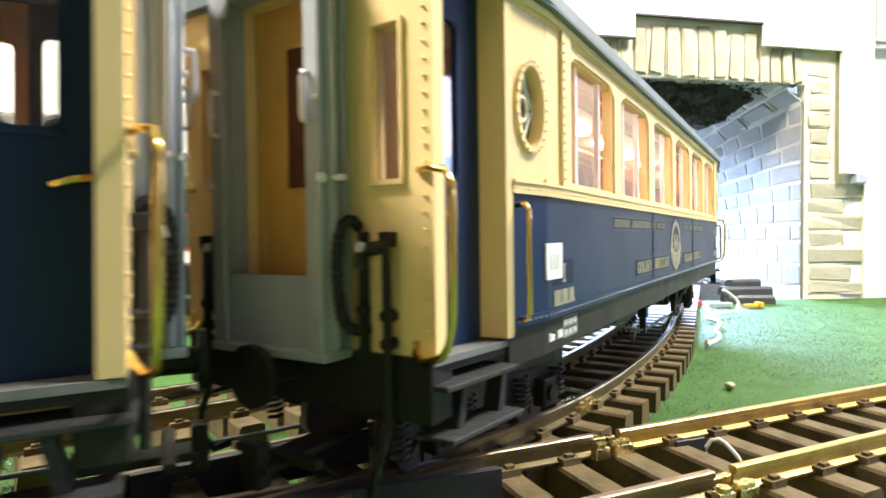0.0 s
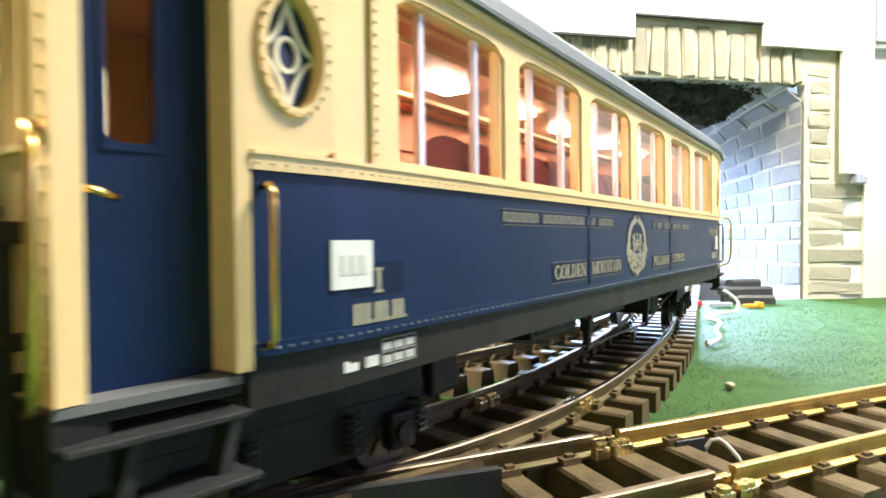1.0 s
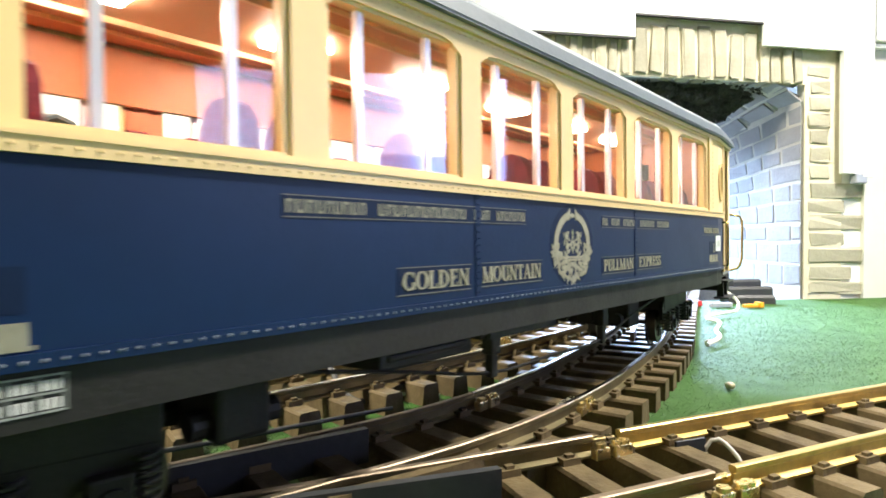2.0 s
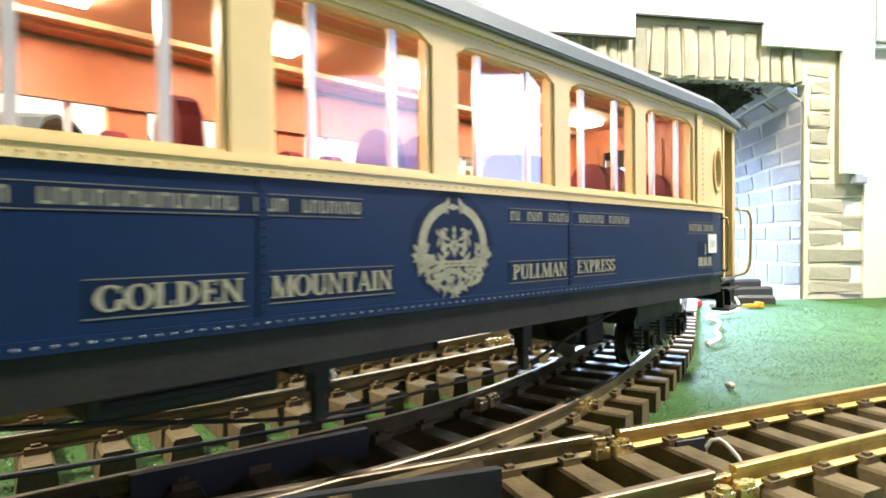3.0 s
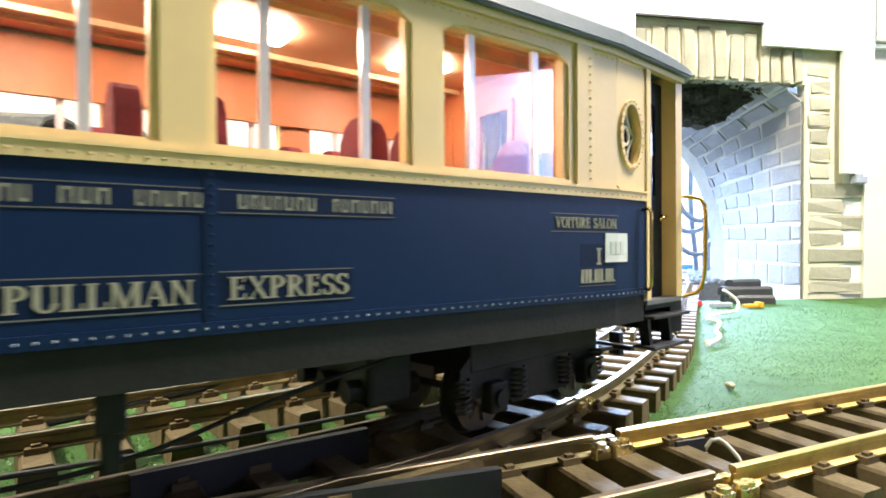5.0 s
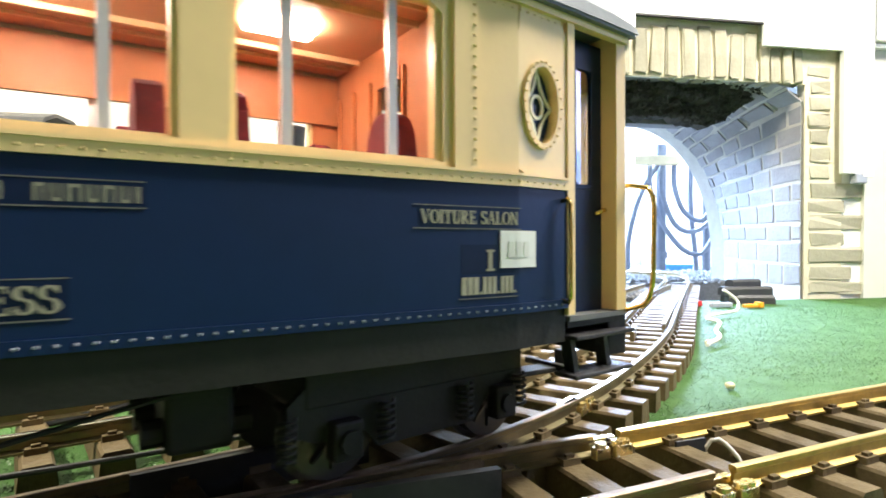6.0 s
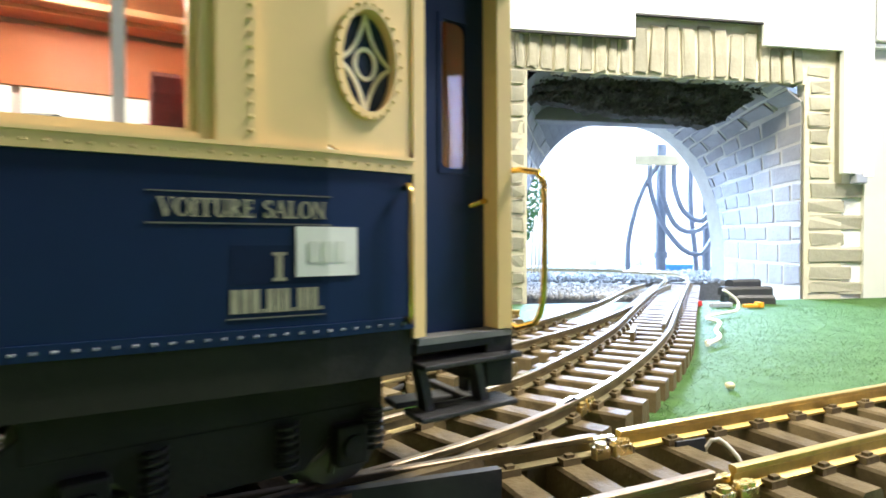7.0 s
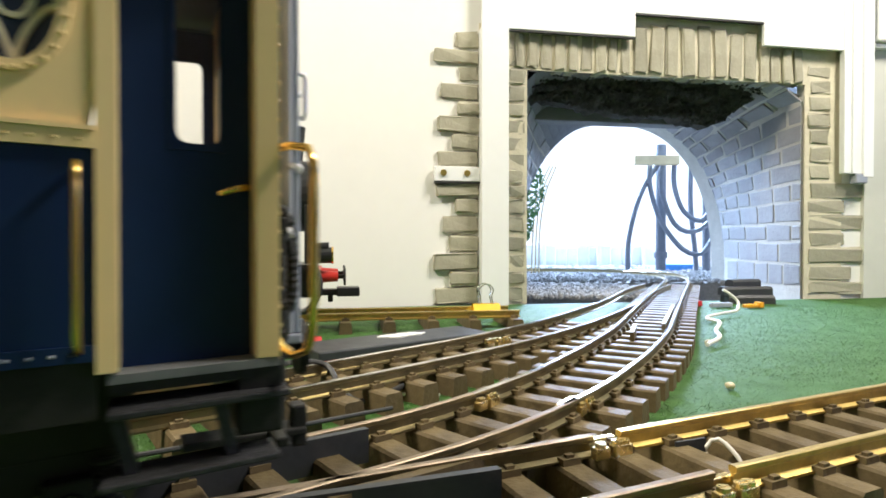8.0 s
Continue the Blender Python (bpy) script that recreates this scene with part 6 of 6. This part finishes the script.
def slate_plate():
    p = thing("dark_plate", "dark grey flat plate between the tracks with a white spill", "plate", pose(-0.045, 0.560, GROUND_Z + 0.001, 0, 0, 36))
    part("plate_body", boxes((-0.095, 0.095, -0.030, 0.026, 0.0, 0.009), bev=0.0015), DARK_PLATE, p)
    r = random.Random(2)
    bm = bmesh.new()
    pts = []
    for k in range(18):
        t = 2 * math.pi * k / 18
        pts.append((0.008 + math.cos(t) * 0.026 * r.uniform(0.7, 1.1), 0.004 + math.sin(t) * 0.010 * r.uniform(0.6, 1.15)))
    prism(bm, pts, 0.0088, 0.0102, "z")
    part("spill", bm, SPILL, p, "white dried filler spill")


slate_plate()


def check_rail(parent, a, b, m, flare=0.006, top=-0.0002, name="check_rail"):
    a, b = Vector((*a, 0)), Vector((*b, 0))
    bm = bmesh.new()
    sweep(bm, [a, a.lerp(b, 0.5), b], [(-0.0018, -0.0150), (0.0018, -0.0150), (0.0018, top), (-0.0018, top)])
    return part(name, bm, m, parent)


def turnout_pieces():
    t = thing("turnout_fittings", "dark plastic check rails and frog of the turnouts", "turnout parts", kind="structure")
    check_rail(t, (-0.075, 0.1735), (0.0205, 0.2065), DARK_PLATE)
    check_rail(t, (-0.060, 0.2335), (-0.0335, 0.2510), DARK_PLATE)
    check_rail(t, (-0.110, 0.200), (-0.060, 0.2335), DARK_PLATE)
    check_rail(t, (0.222, 0.575), (0.300, 0.745), STEEL)
    check_rail(t, (0.172, 0.520), (0.190, 0.566), STEEL)
    bm = bmesh.new()
    prism(bm, [(-0.040, 0.187), (-0.008, 0.2075), (0.014, 0.2290), (0.0160, 0.2190), (-0.004, 0.2050), (-0.036, 0.183)], -0.0085, -0.0012, "z")
    part("frog", bm, TIE, t)


turnout_pieces()


def rail_clamp(x, y, ang, label="brass rail clamp with screws on the rail joint"):
    c = thing("rail_clamp", label, "rail clamp", pose(x, y, 0, 0, 0, ang), group="rail clamps")
    part("clamp_body", boxes((-0.0085, -0.0012, -0.0078, -0.0036, -0.0092, -0.0042), (0.0012, 0.0105, -0.0082, -0.0036, -0.0092, -0.0040), (-0.0095, 0.0110, 0.0034, 0.0068, -0.0090, -0.0045), bev=0.0005), CLAMP, c)
    for dx in (-0.005, 0.0035, 0.0075):
        bm = bmesh.new()
        cyl(bm, (dx, -0.0058, -0.0042), (dx, -0.0058, -0.0026), 0.0024, 12)
        box(bm, dx - 0.0022, dx + 0.0022, -0.0061, -0.0055, -0.0027, -0.0022)
        part("screw", bm, CLAMP, c)


rail_clamp(0.0680, 0.2455, 24.5)
rail_clamp(0.0985, 0.2029, 24.5)
rail_clamp(0.0705, 0.3065, 56)
rail_clamp(0.0190, 0.3150, 52)
rail_clamp(0.0480, 0.5080, 48)
rail_clamp(0.0320, 0.4520, 48)


def wire(name, label, pts, r, m):
    w = thing(name, label, "wire")
    bm = bmesh.new()
    tube(bm, pts, r, 8, 0.003)
    part("wire_run", bm, m, w)


wire("feeder_wire", "white feeder wire from the rail clamp", [(0.074, 0.2415, -0.004), (0.0735, 0.2395, -0.009), (0.0765, 0.2370, -0.0135), (0.0825, 0.2330, -0.013), (0.0850, 0.2270, -0.018)], 0.0009, WIRE_WHITE)
wire("feeder_wire", "pale feeder wire beside the rail", [(0.083, 0.2360, -0.012), (0.0862, 0.2330, -0.012), (0.0885, 0.2270, -0.020)], 0.0008, WIRE_WHITE)
wire("feeder_wire", "white wire looping up between the sleepers", [(0.117, 0.2480, -0.019), (0.1155, 0.2500, -0.0085), (0.1210, 0.2500, -0.0050), (0.1265, 0.2440, -0.011), (0.1285, 0.2390, -0.019)], 0.0009, WIRE_WHITE)
wire("grass_wire", "loose white wire lying on the grass", [(0.255, 0.551, -0.0175), (0.283, 0.584, -0.0155), (0.302, 0.632, -0.0160), (0.334, 0.690, -0.0150), (0.336, 0.728, -0.0155), (0.362, 0.760, -0.0150), (0.397, 0.792, -0.0155), (0.416, 0.808, -0.0140), (0.424, 0.822, -0.0040), (0.412, 0.824, 0.0080), (0.404, 0.826, 0.0130)], 0.0021, WIRE_WHITE)
wire("black_cable", "black cable lying over the branch sleepers", [(-0.20, 0.285, -0.010), (-0.140, 0.335, -0.004), (-0.105, 0.372, 0.002), (-0.080, 0.385, -0.001), (-0.066, 0.368, -0.012), (-0.050, 0.352, -0.017), (-0.026, 0.372, -0.012), (-0.015, 0.395, -0.007)], 0.0019, WIRE_DARK)
wire("black_cable", "thin black cable along the main track edge", [(-0.22, 0.185, -0.006), (-0.165, 0.225, -0.010), (-0.11, 0.268, -0.013), (-0.07, 0.300, -0.014), (-0.03, 0.335, -0.016)], 0.0013, WIRE_DARK)
wire("grey_wire", "short pale wire on the grass between the tracks", [(-0.040, 0.362, -0.0195), (-0.020, 0.372, -0.0165), (-0.002, 0.372, -0.0185)], 0.0012, WIRE_WHITE)


def sheet_metal_tab():
    t = thing("metal_tab", "bent dark metal tab standing between the sleepers", "metal tab", pose(0.1105, 0.2545, -0.012, 0, 0, 20))
    part("tab_body", boxes((-0.0085, 0.0085, -0.0006, 0.0006, -0.008, 0.0055), bev=0.0005), DARK_PLATE, t)


sheet_metal_tab()


def junk_pile():
    """Off-cuts of track and cable beside the tunnel mouth."""
    r = random.Random(12)
    for i, (x, y, z, ang, L) in enumerate(((0.520, 0.985, -0.0125, 16, 0.085), (0.515, 0.960, -0.0130, -4, 0.075), (0.517, 0.990, 0.0000, 26, 0.080), (0.512, 0.968, 0.0005, 9, 0.090), (0.517, 0.985, 0.0120, 18, 0.060))):
        c = thing("rail_offcut", "dark rail off-cut lying in a pile by the tunnel", "rail off-cut", pose(x, y, z, 0, 0, ang), group="pile of rail off-cuts")
        bm = bmesh.new()
        sweep(bm, [Vector((-L / 2, 0, 0)), Vector((L / 2, 0, 0))], [(-0.009, -0.0085), (0.009, -0.0085), (0.009, 0.002), (0.005, 0.006), (-0.005, 0.006), (-0.009, 0.002)])
        part("offcut_body", bm, DARK_PLATE, c)
    a = thing("orange_plug", "orange plastic plug on the grass", "plug", pose(0.478, 0.885, -0.015, 0, 0, 12))
    part("plug_body", boxes((-0.014, 0.010, -0.004, 0.004, -0.005, 0.001), (0.010, 0.017, -0.007, 0.007, -0.005, 0.004), bev=0.0015), ORANGE, a)
    a = thing("grey_plug", "blue-grey plastic plug on the grass", "plug", pose(0.435, 0.895, -0.014, 0, 0, 8))
    part("plug_body", boxes((-0.018, 0.018, -0.004, 0.004, -0.006, 0.001), bev=0.0012), GREY, a)
    a = thing("red_block", "small red block beside the sleepers", "block", pose(0.395, 0.905, -0.014, 0, 0, 10))
    part("block_body", boxes((-0.014, 0.014, -0.005, 0.005, -0.006, 0.003), bev=0.0012), RED_CLIP, a)
    for x, y, s in ((0.199, 0.3955, 0.0042), (0.265, 0.57, 0.004), (0.30, 0.72, 0.006)):
        a = thing("wood_chip", "pale wood chip lying on the grass", "wood chip", pose(x, y, GROUND_Z + 0.0035, 20, 10, r.uniform(0, 180)), group="wood chips on the grass")
        bm = bmesh.new()
        bmesh.ops.create_icosphere(bm, subdivisions=2, radius=s)
        for v in bm.verts:
            v.co = Vector((v.co.x * 1.0, v.co.y * 0.7, v.co.z * 0.6)) * (1 + 0.25 * noise.noise(v.co * 300))
        part("chip_body", bm, CHIP, a)


junk_pile()


# ---- turf pile ----
def turf():
    r = np.random.default_rng(3)
    n = 170000
    d = 0.17 + 1.13 * r.random(n) ** 1.2
    px = r.random(n) * 1.75 - 0.85
    x, y = px * d, d
    near = [(p.x, p.y) for path in (A_PATH, B_PATH, C_PATH) for p in path[::2]]
    ok = (y < 0.93 + 0.17 * (x - 0.1)) & (x > -0.9) & (x < 1.05)
    x, y = x[ok], y[ok]
    n = len(x)
    ang, h = r.random(n) * 6.283, 0.0004 + 0.0008 * r.random(n)
    w = 0.00022 + 0.00022 * r.random(n)
    lx, ly = (r.random(n) - 0.5) * 0.0035, (r.random(n) - 0.5) * 0.0035
    z = np.full(n, GROUND_Z + 0.0002)
    V = np.empty((n, 3, 3))
    V[:, 0] = np.c_[x - w * np.cos(ang), y - w * np.sin(ang), z]
    V[:, 1] = np.c_[x + w * np.cos(ang), y + w * np.sin(ang), z]
    V[:, 2] = np.c_[x + lx, y + ly, z + h]
    me = bpy.data.meshes.new("turf_fibre")
    me.from_pydata(V.reshape(-1, 3).tolist(), [], np.arange(n * 3).reshape(n, 3).tolist())
    me.materials.append(TURF)
    ob = new("turf_fibre", me)
    tagged(ob, "short green plastic turf fibres of the grass mat", "turf", kind="stuff")


TURF = mat("turf_fibre_green", (0.042, 0.115, 0.021), 0.45, var=0.2, scale=60, spec=0.6)
turf()


# ---- what moves ----
COACH_ROWS = [
    (0, 0.1190, 0.4544, 58.30, -0.7), (0.5, 0.0949, 0.4227, 56.37, -0.6), (1, 0.0704, 0.3935, 54.17, -0.5), (1.5, 0.0438, 0.3606, 51.71, -0.35),
    (3, -0.0409, 0.2632, 43.84, -0.35), (3.5, -0.0734, 0.2315, 41.42, -0.2), (4, -0.1058, 0.2011, 39.19, 0), (4.5, -0.1367, 0.1761, 37.75, 0),
    (6, -0.2235, 0.1127, 32.60, 0), (6.5, -0.2527, 0.0944, 30.99, 0), (7, -0.2843, 0.0760, 29.56, 0), (7.5, -0.3170, 0.0585, 28.34, 0),
    (8, -0.3517, 0.0417, 27.19, 0)]
AHEAD_ROWS = [
    (0, -0.3799, 0.0274, 25.76, 0), (0.5, -0.4166, 0.0106, 24.08, 0), (1, -0.4527, -0.0051, 22.34, 0), (1.5, -0.4921, -0.0207, 20.45, 0),
    (3, -0.6171, -0.0598, 14.83, 0), (3.5, -0.6608, -0.0731, 13.53, 0), (4, -0.7047, -0.0861, 12.42, 0), (4.5, -0.7440, -0.0973, 11.56, 0),
    (6, -0.8496, -0.1235, 10.27, 0), (6.5, -0.8838, -0.1311, 10.07, 0), (7, -0.9200, -0.1387, 10.01, 0), (7.5, -0.9564, -0.1453, 10.16, 0),
    (8, -0.9949, -0.1509, 10.69, 0)]


def track_heading(x, y):
    best, ang = 9, 0
    for a, b in zip(A_PATH, A_PATH[1:]):
        d = (a.x - x) ** 2 + (a.y - y) ** 2
        if d < best:
            best, ang = d, math.degrees(math.atan2(b.y - a.y, b.x - a.x))
    return ang


def at_time(rows, t):
    for a, b in zip(rows, rows[1:]):
        if a[0] <= t <= b[0]:
            k = (t - a[0]) / (b[0] - a[0])
            return [p + (q - p) * k for p, q in zip(a[1:], b[1:])]
    return rows[-1][1:]


LEAN = -0.5      # the cant of the curve, degrees


def run_coach(ob, rows):
    walk(ob, [(t, pose(x, y, 0, LEAN, p, w)) for t, x, y, w, p in rows])
    for bg in [c for c in ob.children if c.name.startswith("bogie")]:
        k = 1 if bg.location.x > 0 else -1
        keys = []
        for i in range(17):
            t = i * 0.5
            x, y, w = at_time(rows, t)[:3]
            px, py = x + k * PIVOT * math.cos(radians(w)), y + k * PIVOT * math.sin(radians(w))
            turn = max(-9, min(9, track_heading(px, py) - w))
            keys.append((t, pose(k * PIVOT, 0, 0, 0, 0, turn)))
        walk(bg, keys)
        for ws in [c for c in bg.children if c.name.startswith("wheelset")]:
            ax = ws.location.x
            run, keys = 0.0, []
            last = at_time(rows, 0)
            for i in range(54):
                t = i * 0.15
                now = at_time(rows, min(t, 8.0))
                run += math.hypot(now[0] - last[0], now[1] - last[1])
                last = now
                keys.append((min(t, 8.0), pose(ax, 0, WHEEL_R) @ Matrix.Rotation(-run / WHEEL_R, 4, "Y")))
            walk(ws, keys)


def motions():
    run_coach(coach, COACH_ROWS)
    run_coach(coach_ahead, AHEAD_ROWS)


motions()
